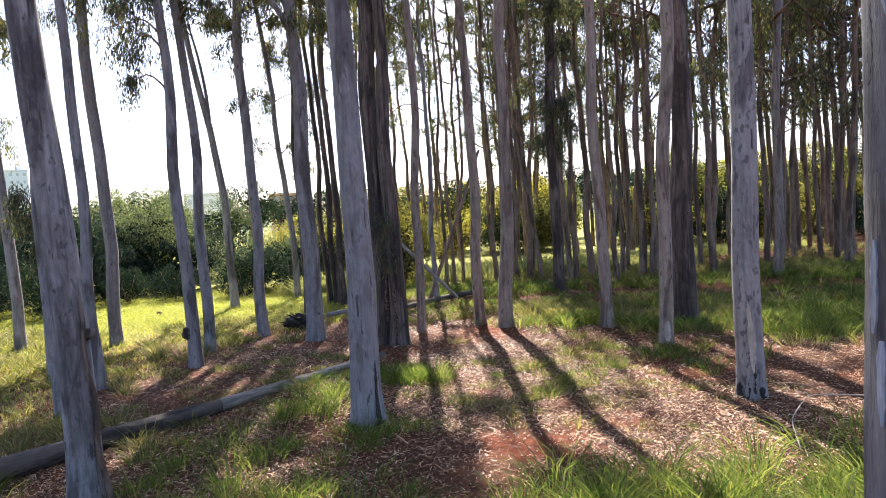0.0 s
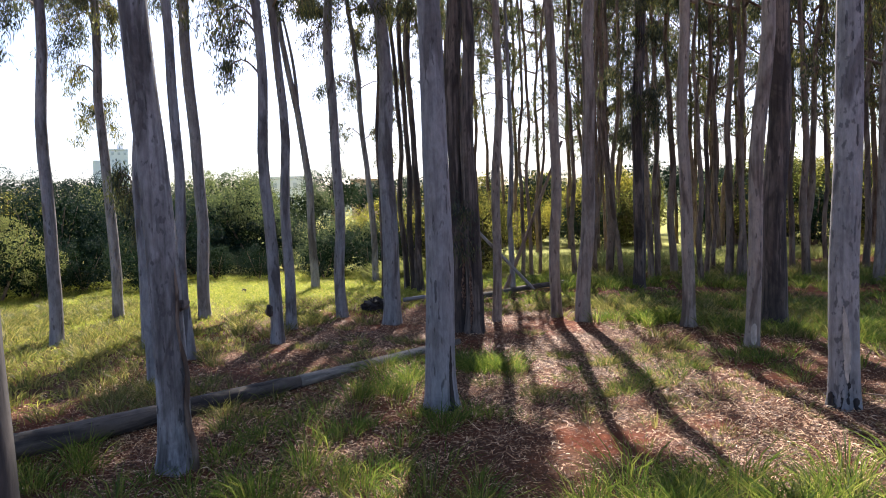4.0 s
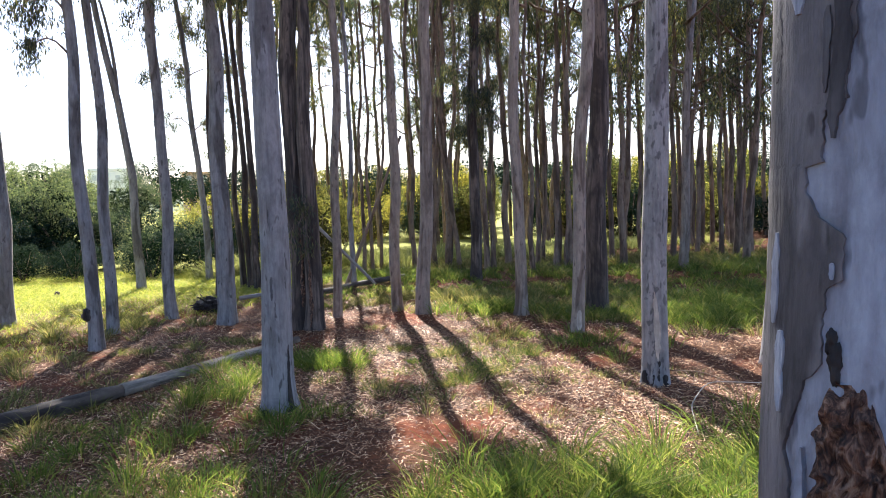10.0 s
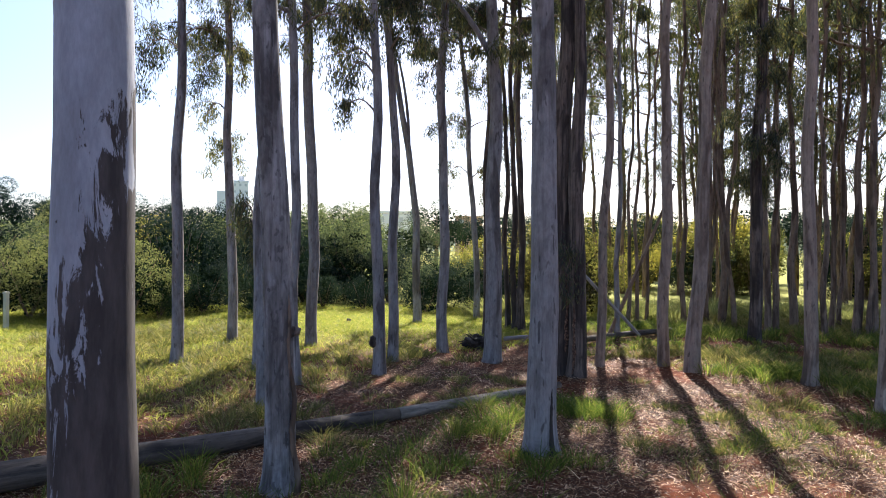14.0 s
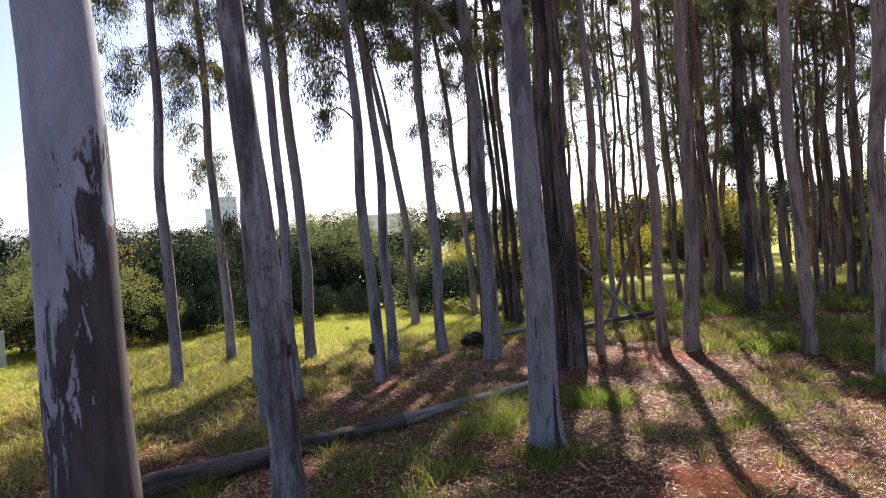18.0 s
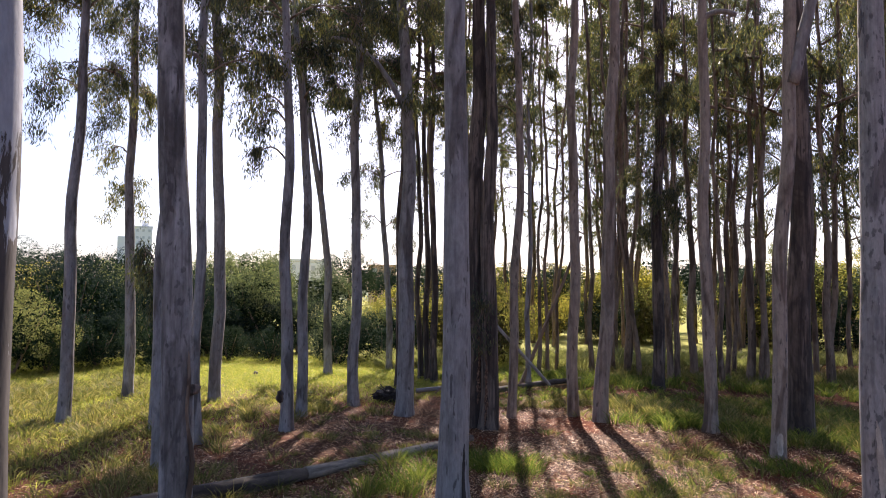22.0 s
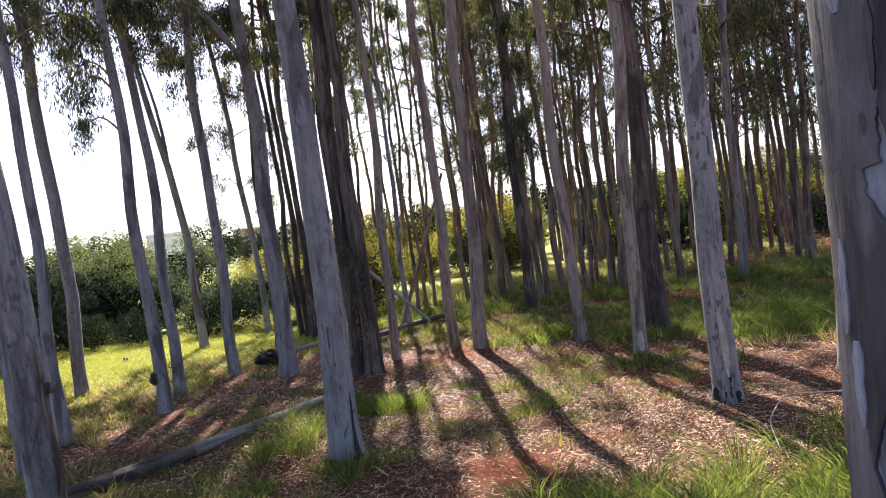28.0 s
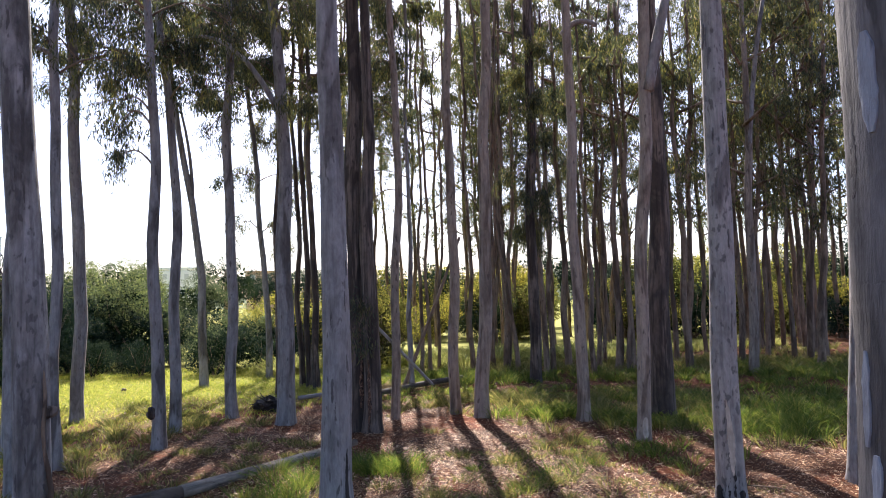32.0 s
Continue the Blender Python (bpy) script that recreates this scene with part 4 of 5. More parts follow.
# ---------------------------------------------------------------- shrubs behind the clearing
def make_bush(seed, rx, ry, height, leaves, size, material, core=SHADECORE):
    r = np.random.default_rng(seed)
    pos = []
    clumps = int(14 + rx * height * 5)
    for _ in range(clumps):
        q = unit(r.normal(size=3)) * r.uniform(0.6, 1.0)
        c = np.array([q[0] * rx, q[1] * ry, (0.5 + 0.5 * q[2]) * height * 0.92])
        n = int(leaves / clumps * r.uniform(0.6, 1.4))
        rr = r.uniform(0.16, 0.5) * min(rx, height) * 0.72
        pos.append(c + unit(r.normal(size=(n, 3))) * (rr * r.uniform(0.5, 1.0, n) ** 0.5)[:, None])
    pos = np.concatenate(pos)
    # Large inner leaves in shade colours darken and close the shrub's middle.
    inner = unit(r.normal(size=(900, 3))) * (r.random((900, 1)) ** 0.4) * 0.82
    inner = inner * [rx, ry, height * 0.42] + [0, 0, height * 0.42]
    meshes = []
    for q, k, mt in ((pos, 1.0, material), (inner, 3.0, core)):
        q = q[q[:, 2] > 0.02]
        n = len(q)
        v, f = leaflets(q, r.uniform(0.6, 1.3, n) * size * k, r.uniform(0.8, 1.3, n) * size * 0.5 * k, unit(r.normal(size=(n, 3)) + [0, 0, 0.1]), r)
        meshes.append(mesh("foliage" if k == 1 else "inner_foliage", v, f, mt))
    stems = []
    for k in range(5):
        az, s = k * 1.3 + r.random(), np.linspace(0, 1, 5)
        stems.append(tube(np.stack([np.cos(az) * rx * 0.5 * s, np.sin(az) * ry * 0.5 * s, height * 0.7 * s - 0.03], -1), np.linspace(0.04, 0.01, 5), 5))
    return [mesh("stem", sv, sf, BARK["far"]) for sv, sf in stems], meshes


BUSHES = [make_bush(300 + k, 1.7, 1.4, 2.6, 15000, 0.052, SHADEBUSH) for k in range(4)] + [make_bush(320 + k, 1.6, 1.3, 2.6, 11000, 0.06, SUNBUSH, BROWNSHADECORE) for k in range(2)] + [make_bush(340, 1.6, 1.4, 2.5, 14000, 0.05, OLIVE)] + [make_bush(350 + k, 1.7, 1.4, 2.6, 12000, 0.06, HAZEGREEN) for k in range(2)]


def bush(x, y, k, scale=1.0, tall=1.0, label="dense shrub at the edge of the clearing, shade painted into its leaves"):
    ob = empty("shrub", x, y, float(ground_z(x, y)) - 0.02)
    tagged(ob, label, "shrub", "shrubs behind the grove")
    stems, fol = BUSHES[k]
    turn = (x * 77 + y * 31) % 360
    for me in stems:
        part("stem", me, ob).matrix_basis = pose(0, 0, 0, 0, 0, turn) @ Matrix.Diagonal((scale, scale, scale * tall, 1))
    for me in fol:
        tagged(part(me.name.split(".")[0], me, ob), kind="stuff").matrix_basis = pose(0, 0, 0, 0, 0, turn) @ Matrix.Diagonal((scale, scale, scale * tall, 1))


r_b = np.random.default_rng(11)
for row, base, step in ((0, 17.4, 4.3), (1, 19.6, 3.6), (2, 22.5, 4.6)):
    for az in np.arange(-64, 40, step):
        far = base + r_b.uniform(-1.1, 1.1) + (10.0 if az > -8 else 0.0)
        a2 = radians(az + r_b.uniform(-1.8, 1.8))
        dark = az < -25
        size = (0.5, 0.72, 0.76 if -27 < az < -14 else 0.95)[row] * r_b.uniform(0.75, 1.4) + (0.3 if az > -8 else 0.0)
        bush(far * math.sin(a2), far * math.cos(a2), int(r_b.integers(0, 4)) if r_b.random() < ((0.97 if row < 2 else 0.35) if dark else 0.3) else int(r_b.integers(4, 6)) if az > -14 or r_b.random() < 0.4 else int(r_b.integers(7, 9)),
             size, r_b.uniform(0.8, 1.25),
             "dense shrub at the edge of the clearing, shade painted into its leaves" if dark else "yellow-green shrub beyond the trunks, light and shade put into its leaf colours")
for x_, y_, s_ in ((-11.4, 11.5, 0.74), (-12.3, 11.2, 0.82), (-13.2, 10.6, 0.72), (-14.2, 9.6, 0.66)):
    bush(x_, y_, 6, s_, 1.0, "light olive-green round shrub standing before the hedge")


def far_tree(az, far, elev, k, wide, label):
    """A tree beyond the shrubs whose top stands elev degrees above the eye."""
    a2 = radians(az)
    top = 1.6 + far * math.tan(radians(elev))
    ob = empty("background_tree", far * math.sin(a2), far * math.cos(a2), -0.02)
    tagged(ob, label, "tree", "trees beyond the shrubs")
    v, f = tube(np.array([(0, 0, 0), (0.05, 0, top * 0.4), (0.0, 0.05, top * 0.8)]), [0.16, 0.12, 0.05], 8)
    part("trunk", mesh("trunk", v, f, BARK["far"], True), ob)
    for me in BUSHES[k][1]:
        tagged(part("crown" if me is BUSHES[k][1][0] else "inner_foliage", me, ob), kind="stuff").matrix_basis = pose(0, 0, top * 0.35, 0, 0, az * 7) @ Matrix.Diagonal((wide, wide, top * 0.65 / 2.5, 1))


for row in ((-50, 30, 3.6, 0, 1.3), (-46.5, 27, 3.3, 1, 1.2), (-44, 28, 3.9, 1, 1.1), (-40.5, 30, 3.4, 2, 1.0), (-33, 33, 2.8, 7, 1.3), (-28.5, 26, 3.9, 7, 0.8), (-27.2, 27, 3.5, 8, 0.7), (-54, 25, 4.6, 0, 1.0), (-48.5, 24, 4.4, 6, 0.7), (-37.5, 26, 3.9, 3, 0.9), (-31, 25, 3.6, 8, 0.7), (-24.5, 27, 2.2, 7, 0.8), (-22.5, 25, 2.4, 8, 0.6),
            (-20.8, 40, 4.1, 1, 1.1), (-18.6, 46, 2.7, 0, 1.4), (-15.6, 48, 3.0, 2, 1.5), (-13, 36, 3.2, 1, 1.4), (-10, 34, 3.0, 4, 1.4)):
    far_tree(*row, "round grey-green tree rising behind the hedge" if row[3] > 6 else "round dark tree rising behind the hedge")
for az in np.arange(-7, 40, 3.9):
    far_tree(az, float(r_b.uniform(33, 42)), float(r_b.uniform(1.8, 4.2)), int(r_b.integers(0, 6)), float(r_b.uniform(1.1, 1.8)), "leafy tree behind the grove")

# ---------------------------------------------------------------- buildings and hill in the distance
WALL = mat("pale_plaster", 0.9)
PEACH = mat("peach_plaster", 0.9)
ROOF = mat("pale_roof_tiles", 0.8)
GLASS = mat("dark_window_glass", 0.15)
# Pale walls and windows are lightened further to stand in for distance haze.
for (m_, nt_, b_), (c1, c2) in zip((WALL, PEACH, ROOF, GLASS), (((0.84, 0.84, 0.85), (0.88, 0.88, 0.88)), ((0.55, 0.36, 0.28), (0.62, 0.43, 0.34)), ((0.50, 0.44, 0.38), (0.62, 0.56, 0.5)), ((0.55, 0.57, 0.6), (0.62, 0.64, 0.66)))):
    nt_.links.new(mix(nt_, noise_tex(nt_, coords(nt_), 0.6, 5), c1, c2), b_.inputs["Base Color"])


def box(name, parent, x, y, z, w, d, h, material, label=""):
    bm = bmesh.new()
    bmesh.ops.create_cube(bm, size=1.0)
    bmesh.ops.scale(bm, vec=(w, d, h), verts=bm.verts)
    bmesh.ops.translate(bm, vec=(x, y, z + h / 2), verts=bm.verts)
    bmesh.ops.bevel(bm, geom=bm.edges, offset=min(w, d, h) * 0.03, segments=1, affect="EDGES")
    me = bpy.data.meshes.new(name)
    bm.to_mesh(me)
    bm.free()
    me.materials.append(material)
    return part(name, me, parent, label)


def tower(az, far, w, d, h, floors, bays, label, low=0.0):
    a2 = radians(az)
    ob = empty("apartment_building", far * math.sin(a2), far * math.cos(a2), 0, -az)
    tagged(ob, label, "building")
    body = box("wall", ob, 0, 0, 0, w, d, h, WALL[0])
    box("roof", ob, 0, 0, h + 0.004, w * 1.03, d * 1.03, 0.5, WALL[0])
    if low:
        box("stair_tower", ob, w * 0.2, 0, h + 0.51, w * 0.3, d * 0.4, 2.2, WALL[0])
        box("wing", ob, -w * 0.5 - 1.9, 0, 0, 3.8, d, h * low, WALL[0])
    step, bay = h / floors, w / bays
    for i in range(floors):
        for j in range(bays):
            box("window", body, -w / 2 + bay * (j + 0.5), -d / 2 - 0.01, step * (i + 0.35), bay * 0.4, 0.12, step * 0.36, GLASS[0])


tower(-36.7, 300.0, 8.6, 10.0, 27.5, 10, 4, "pale multi-storey apartment building far beyond the trees", 0.86)
tower(-24.0, 150.0, 8.0, 8.0, 8.6, 3, 4, "low pale flat-roofed building beyond the hedge")


def house():
    a2 = radians(-18.0)
    ob = empty("house", 130 * math.sin(a2), 130 * math.cos(a2), 0, 18.0)
    tagged(ob, "peach house with a pale hipped roof behind the hedge", "house")
    wall = box("wall", ob, 0, 0, 0, 5.0, 5.0, 7.35, PEACH[0])
    bm = bmesh.new()
    lo = [bm.verts.new(v) for v in ((-2.9, -2.9, 7.36), (2.9, -2.9, 7.36), (2.9, 2.9, 7.36), (-2.9, 2.9, 7.36))]
    hi = [bm.verts.new(v) for v in ((-0.8, 0, 8.45), (0.8, 0, 8.45))]
    for q in ((lo[0], lo[1], hi[1], hi[0]), (lo[1], lo[2], hi[1]), (lo[2], lo[3], hi[0], hi[1]), (lo[3], lo[0], hi[0]), (lo[3], lo[2], lo[1], lo[0])):
        bm.faces.new(q)
    me = bpy.data.meshes.new("roof")
    bm.to_mesh(me)
    bm.free()
    me.materials.append(ROOF[0])
    part("roof", me, ob)
    for x in (-1.4, 1.2):
        box("window", wall, x, -2.5, 5.6, 0.9, 0.1, 1.1, GLASS[0])


house()


def hill():
    m, nt, b = mat("wooded_hill", 0.95)
    nt.links.new(ramp(nt, noise_tex(nt, coords(nt), 0.12, 6, 0.7), [(0.3, (0.05, 0.08, 0.035)), (0.7, (0.12, 0.15, 0.06))]), b.inputs["Base Color"])
    r = np.random.default_rng(3)
    az = np.radians(np.linspace(-75, 75, 240))
    prof = 3.0 + 5.0 * np.clip((np.degrees(az) + 22) / 40, 0, 1) + 1.5 * np.sin(az * 9) + r.normal(size=240) * 0.5
    rows = []
    for k, (far, lift) in enumerate(((240, 0.0), (255, 0.55), (275, 0.95), (300, 1.0), (360, 0.3))):
        rows.append(np.stack([far * np.sin(az), far * np.cos(az), np.full(240, -0.5) if k == 0 else prof * lift * 1.6], -1))
    v = np.concatenate(rows)
    i, j = np.meshgrid(np.arange(4), np.arange(239), indexing="ij")
    f = np.stack([i * 240 + j, i * 240 + j + 1, (i + 1) * 240 + j + 1, (i + 1) * 240 + j], -1).reshape(-1, 4)
    tagged(new("backdrop_hill", mesh("backdrop_hill", v, f, m, True)), "low wooded ridge on the horizon", "hill", kind="structure")


hill()

# ---------------------------------------------------------------- grass, weeds and litter
def grass_field(name, label, n, area, length, width, material, seed, keep):
    r = np.random.default_rng(seed)
    x0, x1, y0, y1 = area
    P = np.c_[r.uniform(x0, x1, n), r.uniform(y0, y1, n)]
    P = P[keep(P[:, 0], P[:, 1], r)]
    n = len(P)
    at = np.c_[P, ground_z(P[:, 0], P[:, 1]) - 0.01]
    grow = unit(np.c_[r.normal(size=(n, 2)) * 0.42, np.ones(n)])
    ln = length * r.uniform(0.45, 1.25, n)
    droop = np.c_[unit(grow[:, :2]) * 0.8, np.full(n, -0.7)]
    v, f = blades(at, ln, width * r.uniform(0.7, 1.4, n), grow, droop, 0.4)
    tagged(new(name, mesh(name, v, f, material)), label, "grass", kind="stuff")


def patchy(x, y, s, seed):
    return (np.sin(x * s + seed) * np.sin(y * s * 1.1 + 2 * seed) + 0.6 * np.sin(x * s * 2.3 - y * s * 1.7 + seed) + 0.4 * np.sin(x * s * 4.1 + y * s * 3.7)) / 2


def meadow(x, y, r):
    edge = y - 0.55 * x
    side = 0.55 * np.clip((-x - 4.3 + 1.2 * patchy(x, y, 1.7, 3)) / 2, 0, 1)
    return (r.random(len(x)) < np.maximum(side, np.clip((edge - 11.0 + 2.2 * patchy(x, y, 0.8, 4) + patchy(x, y, 2.9, 1)) / 4.5, 0, 1))) & (np.hypot(x, y) < 19)


grass_field("meadow_grass", "sunny yellow-green meadow grass", 260000, (-18, -2, 2.5, 19), 0.13, 0.008, MEADOW, 2, meadow)


def tufts(name, label, patches, material, seed):
    """Tufts of grass: blades that fan out from shared roots, in patches of (x, y, reach x, reach y, tufts, length)."""
    r = np.random.default_rng(seed)
    at, grow, ln = [], [], []
    for cx, cy, rx, ry, n, length in patches:
        c = np.c_[cx + rx * np.clip(r.normal(size=n) * 0.55, -1.3, 1.3), cy + ry * np.clip(r.normal(size=n) * 0.55, -1.3, 1.3)]
        size = r.uniform(0.55, 1.25, n)
        for (x, y), s in zip(c, size):
            m = int(r.integers(26, 78))
            d = r.normal(size=(m, 2))
            at.append(np.c_[np.array([x, y]) + d * 0.055 * s, np.full(m, float(ground_z(x, y)) - 0.01)])
            grow.append(unit(np.c_[d * 0.33 + r.normal(size=2) * 0.1, np.ones(m)]))
            ln.append(length * s * r.uniform(0.5, 1.15, m))
    at, grow, ln = np.concatenate(at), np.concatenate(grow), np.concatenate(ln)
    droop = np.c_[unit(grow[:, :2]) * 0.8, np.full(len(at), -0.6)]
    v, f = blades(at, ln, r.uniform(0.0035, 0.0085, len(at)) * np.clip(np.hypot(at[:, 0], at[:, 1]) / 7, 0.9, 1.6), grow, droop, 0.28)
    tagged(new(name, mesh(name, v, f, material)), label, "grass", kind="stuff")


tufts("foreground_grass", "lush green grass tufts at the clearing's near edge", [
    (1.4, 3.5, 1.3, 0.6, 92, 0.31), (2.7, 4.1, 0.9, 0.6, 60, 0.3), (0.3, 3.3, 0.5, 0.45, 34, 0.28), (-1.5, 3.8, 0.7, 0.8, 34, 0.24),
    (-2.3, 3.1, 0.9, 0.6, 34, 0.26), (-0.75, 3.3, 0.25, 0.6, 16, 0.25), (-1.8, 5.9, 0.36, 0.8, 24, 0.24), (-1.0, 6.8, 0.5, 0.35, 26, 0.25),
    (-2.3, 4.6, 0.5, 0.6, 12, 0.18), (-1.2, 4.9, 0.5, 0.5, 12, 0.18), (1.6, 7.2, 0.6, 0.5, 9, 0.16), (0.5, 6.6, 0.5, 0.6, 6, 0.16), (-3.4, 3.6, 0.7, 0.6, 20, 0.2)], GRASS, 31)
tufts("grove_grass", "green grass tufts between the trunks", [
    (3.6, 8.6, 1.2, 1.2, 120, 0.27), (4.9, 10.2, 1.6, 1.6, 90, 0.25), (2.6, 11.2, 1.2, 0.6, 34, 0.22), (1.95, 8.9, 0.5, 0.3, 36, 0.22),
    (0.9, 9.6, 0.6, 0.3, 34, 0.22), (1.6, 7.6, 0.7, 0.4, 10, 0.16), (0.2, 11.8, 2.2, 0.8, 40, 0.18), (-0.4, 14.2, 2.2, 1.1, 120, 0.24), (6.5, 14.0, 2.5, 2.0, 170, 0.24),
    (2.5, 14.0, 2.2, 1.0, 60, 0.22)], GRASS, 32)
tufts("dry_grass", "thin straw-coloured grass on the litter", [
    (0.4, 6.6, 1.9, 1.7, 80, 0.10), (-2.6, 5.8, 1.2, 1.2, 40, 0.11), (0.6, 7.2, 1.0, 0.8, 26, 0.14), (0.6, 10.8, 1.8, 0.8, 130, 0.18), (3.0, 10.0, 2.0, 2.0, 160, 0.2), (-6.0, 7.3, 1.6, 1.8, 150, 0.2), (-4.4, 9.4, 1.3, 1.2, 60, 0.16), (-3.6, 5.3, 0.8, 0.6, 26, 0.18), (-2.6, 7.4, 1.0, 1.0, 22, 0.13),
    (0.6, 5.9, 1.2, 0.8, 16, 0.14), (-8.8, 9.5, 1.8, 1.8, 300, 0.2), (-5.6, 4.9, 1.4, 1.0, 70, 0.2), (0.0, -2.5, 5.0, 2.5, 260, 0.18),
    (6.5, 16.0, 3.0, 2.5, 240, 0.24), (2.0, 16.5, 3.0, 1.6, 170, 0.2), (10.5, 17.5, 2.5, 3.0, 160, 0.26)], DRYGRASS, 33)
tufts("weeds", "pale green weeds behind the grove", [
    (-2.0, 17.6, 1.6, 0.8, 130, 0.5), (0.8, 18.6, 2.4, 0.8, 150, 0.45), (5.0, 20.5, 3.5, 0.9, 190, 0.4), (-4.3, 15.6, 0.7, 0.4, 46, 0.55)], WEED, 34)


def flat_pieces(at, length, width, r, tip=0.25):
    """Many thin pieces lying nearly flat, each a bent strip of two quads."""
    n = len(at)
    az = r.uniform(0, 6.28, n)
    grow = unit(np.c_[np.cos(az), np.sin(az), r.normal(size=n) * 0.16])
    side = unit(np.cross(grow, np.c_[r.normal(size=(n, 2)) * 0.45, np.ones(n)])) * (width / 2)[:, None]
    curl = np.c_[r.normal(size=(n, 2)) * 0.1, np.abs(r.normal(size=n)) * 0.12] * length[:, None]
    mid, end = at + grow * (length * 0.5)[:, None] + curl, at + grow * length[:, None]
    v = np.stack([at - side * tip, at + side * tip, mid + side, mid - side, end + side * tip, end - side * tip], 1).reshape(-1, 3)
    o = (np.arange(n) * 6)[:, None]
    return v, (o + [0, 1, 2, 3]).tolist() + (o + [3, 2, 4, 5]).tolist()


def bare(x, y):
    """Where the worn red earth lies open."""
    return np.hypot((x - 0.02 - 0.1 * np.sin(y * 3.0)) / 0.34, (y - 4.6) / 0.8) < 1 + 0.3 * np.sin(x * 17 + y * 5) + 0.25 * np.sin(x * 41 - y * 29)


def build_litter():
    r = np.random.default_rng(21)
    n = 420000
    P = np.c_[r.normal(0, 2.9, n) - 0.4, 3.0 + np.abs(r.normal(0, 4.6, n))]
    P = np.concatenate([P, np.c_[r.uniform(-6, 6, 120000), r.uniform(-5, 3.3, 120000)]])
    P = P[~bare(P[:, 0], P[:, 1]) | (r.random(len(P)) < 0.25)]
    P = P[r.random(len(P)) < np.clip(0.75 + 0.7 * patchy(P[:, 0], P[:, 1], 1.3, 2.2), 0.3, 1)]
    n = len(P)
    at = np.c_[P, ground_z(P[:, 0], P[:, 1]) + r.uniform(0.001, 0.016, n)]
    v, f = flat_pieces(at, r.gamma(2.0, 0.012, n) + 0.011, r.uniform(0.003, 0.008, n), r)
    tagged(new("leaf_litter", mesh("leaf_litter", v, f, LITTER)), "dry fallen gum leaves and bark chips", "leaf litter", kind="stuff")
    n = 1800
    P = np.c_[r.normal(0, 2.6, n) - 0.3, 3.2 + np.abs(r.normal(0, 4.2, n))]
    P = P[~bare(P[:, 0], P[:, 1])]
    n = len(P)
    at = np.c_[P, ground_z(P[:, 0], P[:, 1]) + r.uniform(0.006, 0.022, n)]
    v, f = flat_pieces(at, r.gamma(2.5, 0.022, n) + 0.03, r.uniform(0.004, 0.010, n), r, 0.5)
    tagged(new("bark_litter", mesh("bark_litter", v, f, LITTER)), "long peeled strips of dry bark on the ground", "bark litter", kind="stuff")


build_litter()


def laid(name, v, f, a, b_, material):
    """A lying piece of wood whose own upright axis runs along it, from a to b_."""
    a, b_ = Vector(a), Vector(b_)
    m = Matrix.Translation(a) @ (b_ - a).to_track_quat("Z", "Y").to_matrix().to_4x4()
    back = np.array(m.inverted())
    me = mesh(name, np.asarray(v) @ back[:3, :3].T + back[:3, 3], f, material, True)
    ob = new(name, me)
    ob.matrix_world = m
    return ob


# ---------------------------------------------------------------- fallen log
LOGBARK = bark_material("weathered_log", (0.135, 0.105, 0.082), (0.08, 0.06, 0.046), (0.033, 0.025, 0.02), 0.45, False, 0.6)


PALELOG = bark_material("bare_grey_log_wood", (0.36, 0.31, 0.25), (0.27, 0.22, 0.17), (0.12, 0.095, 0.075), 0.45, False, 0.6)


def build_log():
    s = np.linspace(0, 1, 40)
    p = np.stack([-5.0 + 3.55 * s + 0.05 * np.sin(s * 5), 2.0 + 5.75 * s, 0.085 - 0.035 * s + 0.012 * np.sin(s * 7)], -1)
    log = empty("fallen_log", p[0][0], p[0][1], 0)
    tagged(log, "weathered fallen log with a bare pale thin end, in grass", "log")
    for name, lo, hi, r0, r1, material, label in (("butt", 0, 27, 0.118, 0.062, LOGBARK, "dark weathered bark"), ("thin_end", 26, 40, 0.057, 0.036, PALELOG, "bare pale wood")):
        q = p[lo:hi]
        rad = np.linspace(r0, r1, len(q))
        if name == "butt":
            rad[-1] *= 0.8
        v, f = tube(q - [p[0][0], p[0][1], 0], rad, 18, 0.03, 5)
        m = laid(name, v, f, v[:18].mean(0), v[-18:].mean(0), material)
        m.parent = log
        tagged(m, label)


build_log()


# ---------------------------------------------------------------- fallen wood
def stick(name, pts, r0, r1, material, label, category="branch", segs=9):
    p = np.array(pts, float)
    s = np.linspace(0, len(p) - 1, 6 * len(p))
    q = np.stack([np.interp(s, range(len(p)), p[:, d]) for d in range(3)], -1)
    for _ in range(3):
        q[1:-1] = (q[:-2] + q[1:-1] * 2 + q[2:]) / 4
    v, f = tube(q, np.linspace(r0, r1, len(q)), segs, 0.06, len(label))
    return tagged(laid(name, v, f, q[0], q[-1], material), label, category)


stick("fallen_pole", [(-2.25, 12.75, 1.4), (-1.39, 12.88, 0.46), (-1.0, 12.95, 0.03)], 0.034, 0.026, BARK["smooth"], "pale dead pole leaning across another")
stick("leaning_pole", [(-1.56, 13.06, 0.0), (-1.43, 13.08, 0.32), (-0.79, 13.15, 1.91), (-0.45, 13.2, 2.8)], 0.042, 0.026, BARK["far"], "bare leaning trunk broken among the saplings")
stick("fallen_log", [(-1.9, 11.75, 0.05), (-1.3, 12.8, 0.06), (-0.5, 14.0, 0.05)], 0.055, 0.045, LOGBARK, "thin dark log lying in the grass", "log")
stick("fallen_branch", [(-3.1, 11.3, 0.06), (-2.5, 11.75, 0.1), (-1.95, 12.2, 0.05)], 0.035, 0.025, BARK["smooth"], "pale dead branch on the litter")
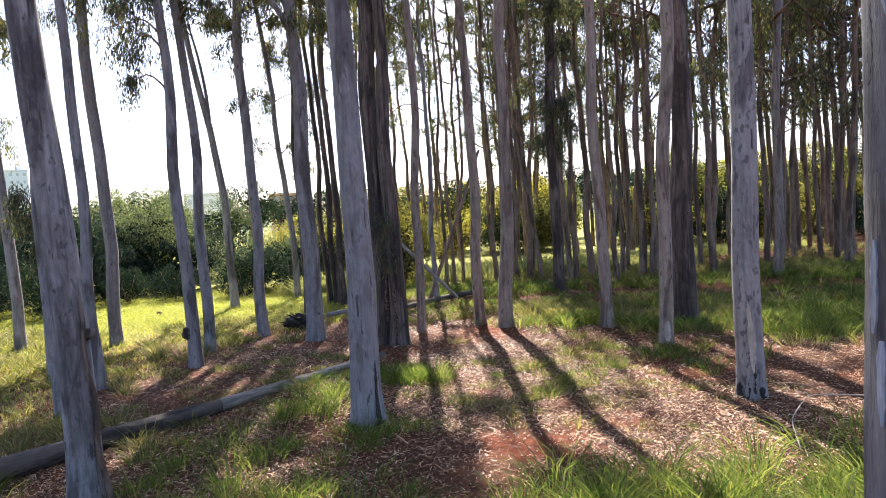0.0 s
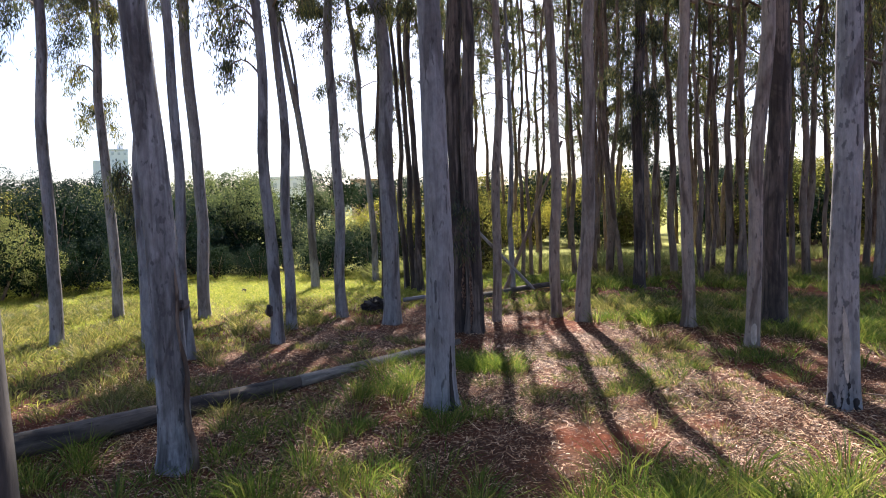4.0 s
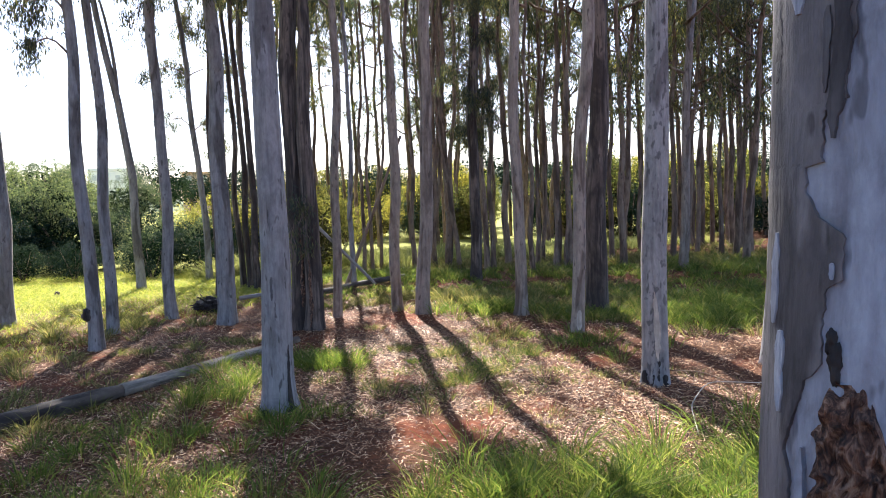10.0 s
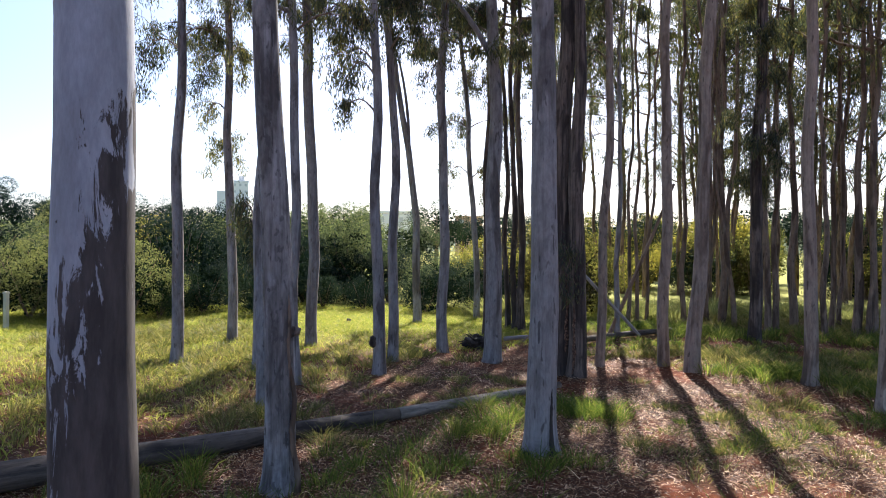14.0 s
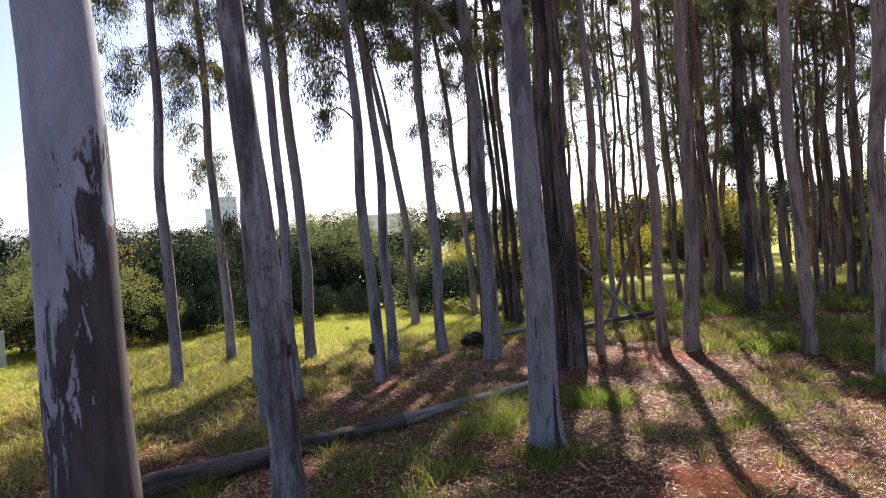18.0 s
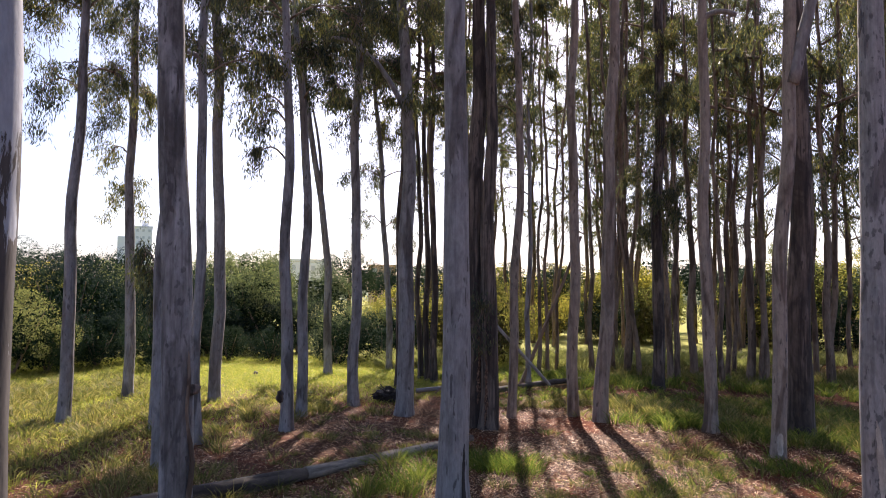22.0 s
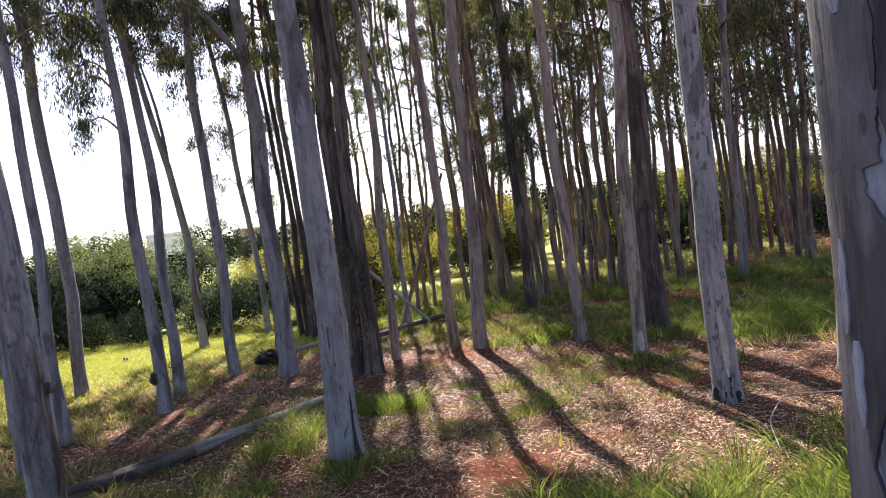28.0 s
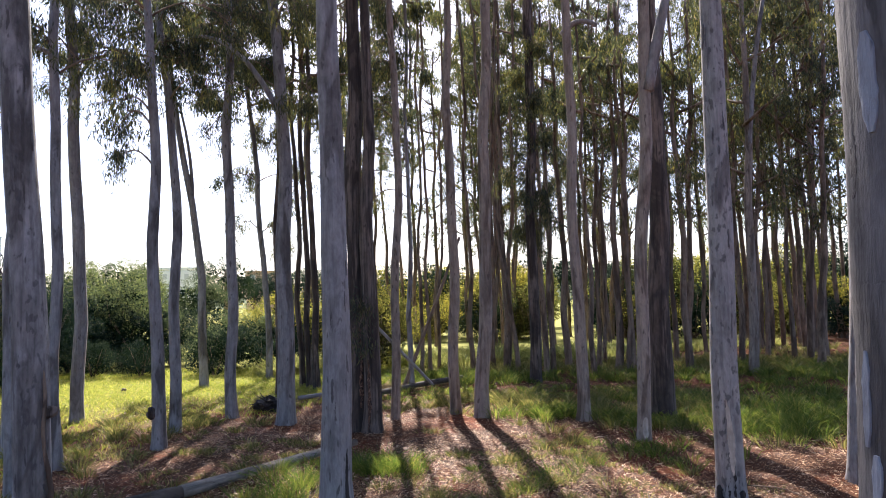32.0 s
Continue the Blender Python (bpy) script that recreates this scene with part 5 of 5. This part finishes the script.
stick("fallen_branch", [(-2.75, 11.2, 0.05), (-2.5, 11.5, 0.3), (-2.45, 11.6, 0.5)], 0.015, 0.008, BARK["far"], "short dead branch sticking up from the litter")
stick("bent_twig", [(1.72, 4.35, 0.02), (1.76, 4.6, 0.14), (2.02, 4.95, 0.2), (2.45, 5.0, 0.16), (2.9, 5.1, 0.12)], 0.0042, 0.003, CREAM, "arched dry twig standing in the grass", "twig", 6)
stick("fallen_branch", [(2.05, 6.0, 0.02), (2.3, 5.8, 0.05), (2.45, 5.55, 0.02)], 0.006, 0.003, BARK["far"], "pale dry twig on the litter", "twig", 6)


def root_ball():
    bm = bmesh.new()
    bmesh.ops.create_icosphere(bm, subdivisions=4, radius=1.0)
    for v in bm.verts:
        k = 1 + 0.5 * noise.noise(v.co * 2.1) + 0.3 * noise.noise(v.co * 6)
        v.co = Vector((v.co.x * 0.25 * k, v.co.y * 0.17 * k, 0.06 + v.co.z * 0.11 * k))
    me = bpy.data.meshes.new("root_ball")
    bm.to_mesh(me)
    bm.free()
    me.materials.append(CHAR)
    ob = new("root_ball", me)
    ob.matrix_world = pose(-3.35, 10.7, 0)
    tagged(ob, "dark upturned stump with broken roots on the litter", "stump")
    r_r = np.random.default_rng(6)
    for k, (az, up) in enumerate(zip(r_r.uniform(0, 6.28, 16), r_r.uniform(0.0, 0.5, 16))):
        s = np.linspace(0, 1, 6)
        p = np.stack([np.cos(az) * (0.08 + 0.3 * s), np.sin(az) * (0.06 + 0.2 * s), 0.05 + up * 0.4 * s], -1) + r_r.normal(size=(6, 3)) * 0.012
        v, f = tube(p, np.linspace(0.022, 0.004, 6), 6, 0.1, k)
        part("root", mesh("root", v, f, CHAR, True), ob)


root_ball()


# ---------------------------------------------------------------- post and box beside the meadow
GREENBOX = mat("dark_green_paint", 0.6)
GREYPOST = mat("grey_concrete", 0.9)
for (m_, nt_, b_), (c1, c2) in zip((GREENBOX, GREYPOST), (((0.02, 0.05, 0.03), (0.03, 0.065, 0.04)), ((0.42, 0.42, 0.41), (0.55, 0.55, 0.53)))):
    nt_.links.new(mix(nt_, noise_tex(nt_, coords(nt_), 9.0, 5), c1, c2), b_.inputs["Base Color"])
post = tagged(empty("marker_post", -11.88, 9.06, -0.03), "short pale concrete post standing in the meadow grass", "post")
box("shaft", post, 0, 0, 0, 0.07, 0.07, 0.7, GREYPOST[0])
box("cap", post, 0, 0, 0.701, 0.085, 0.085, 0.035, GREYPOST[0])
bin_ = tagged(empty("utility_box", -12.2, 8.75, -0.03, 52), "low dark green box beside a concrete post", "box")
box("body", bin_, 0, 0, 0, 0.5, 0.4, 0.75, GREENBOX[0])
box("lid", bin_, 0, 0, 0.752, 0.54, 0.44, 0.05, GREENBOX[0])


# ---------------------------------------------------------------- stump in the meadow
def stump(x, y, r0, tall):
    s = np.linspace(0, 1, 6)
    v, f = tube(np.stack([0.02 * s, 0 * s, tall * s - 0.03], -1), r0 * (1 + 0.4 * (1 - s) ** 3), 12, 0.05, 9)
    ob = new("tree_stump", mesh("tree_stump", v, f, LOGBARK, True))
    ob.matrix_world = pose(x, y, float(ground_z(x, y)))
    tagged(ob, "low weathered stump in the meadow grass", "stump")


stump(-6.8, 12.7, 0.04, 0.12)
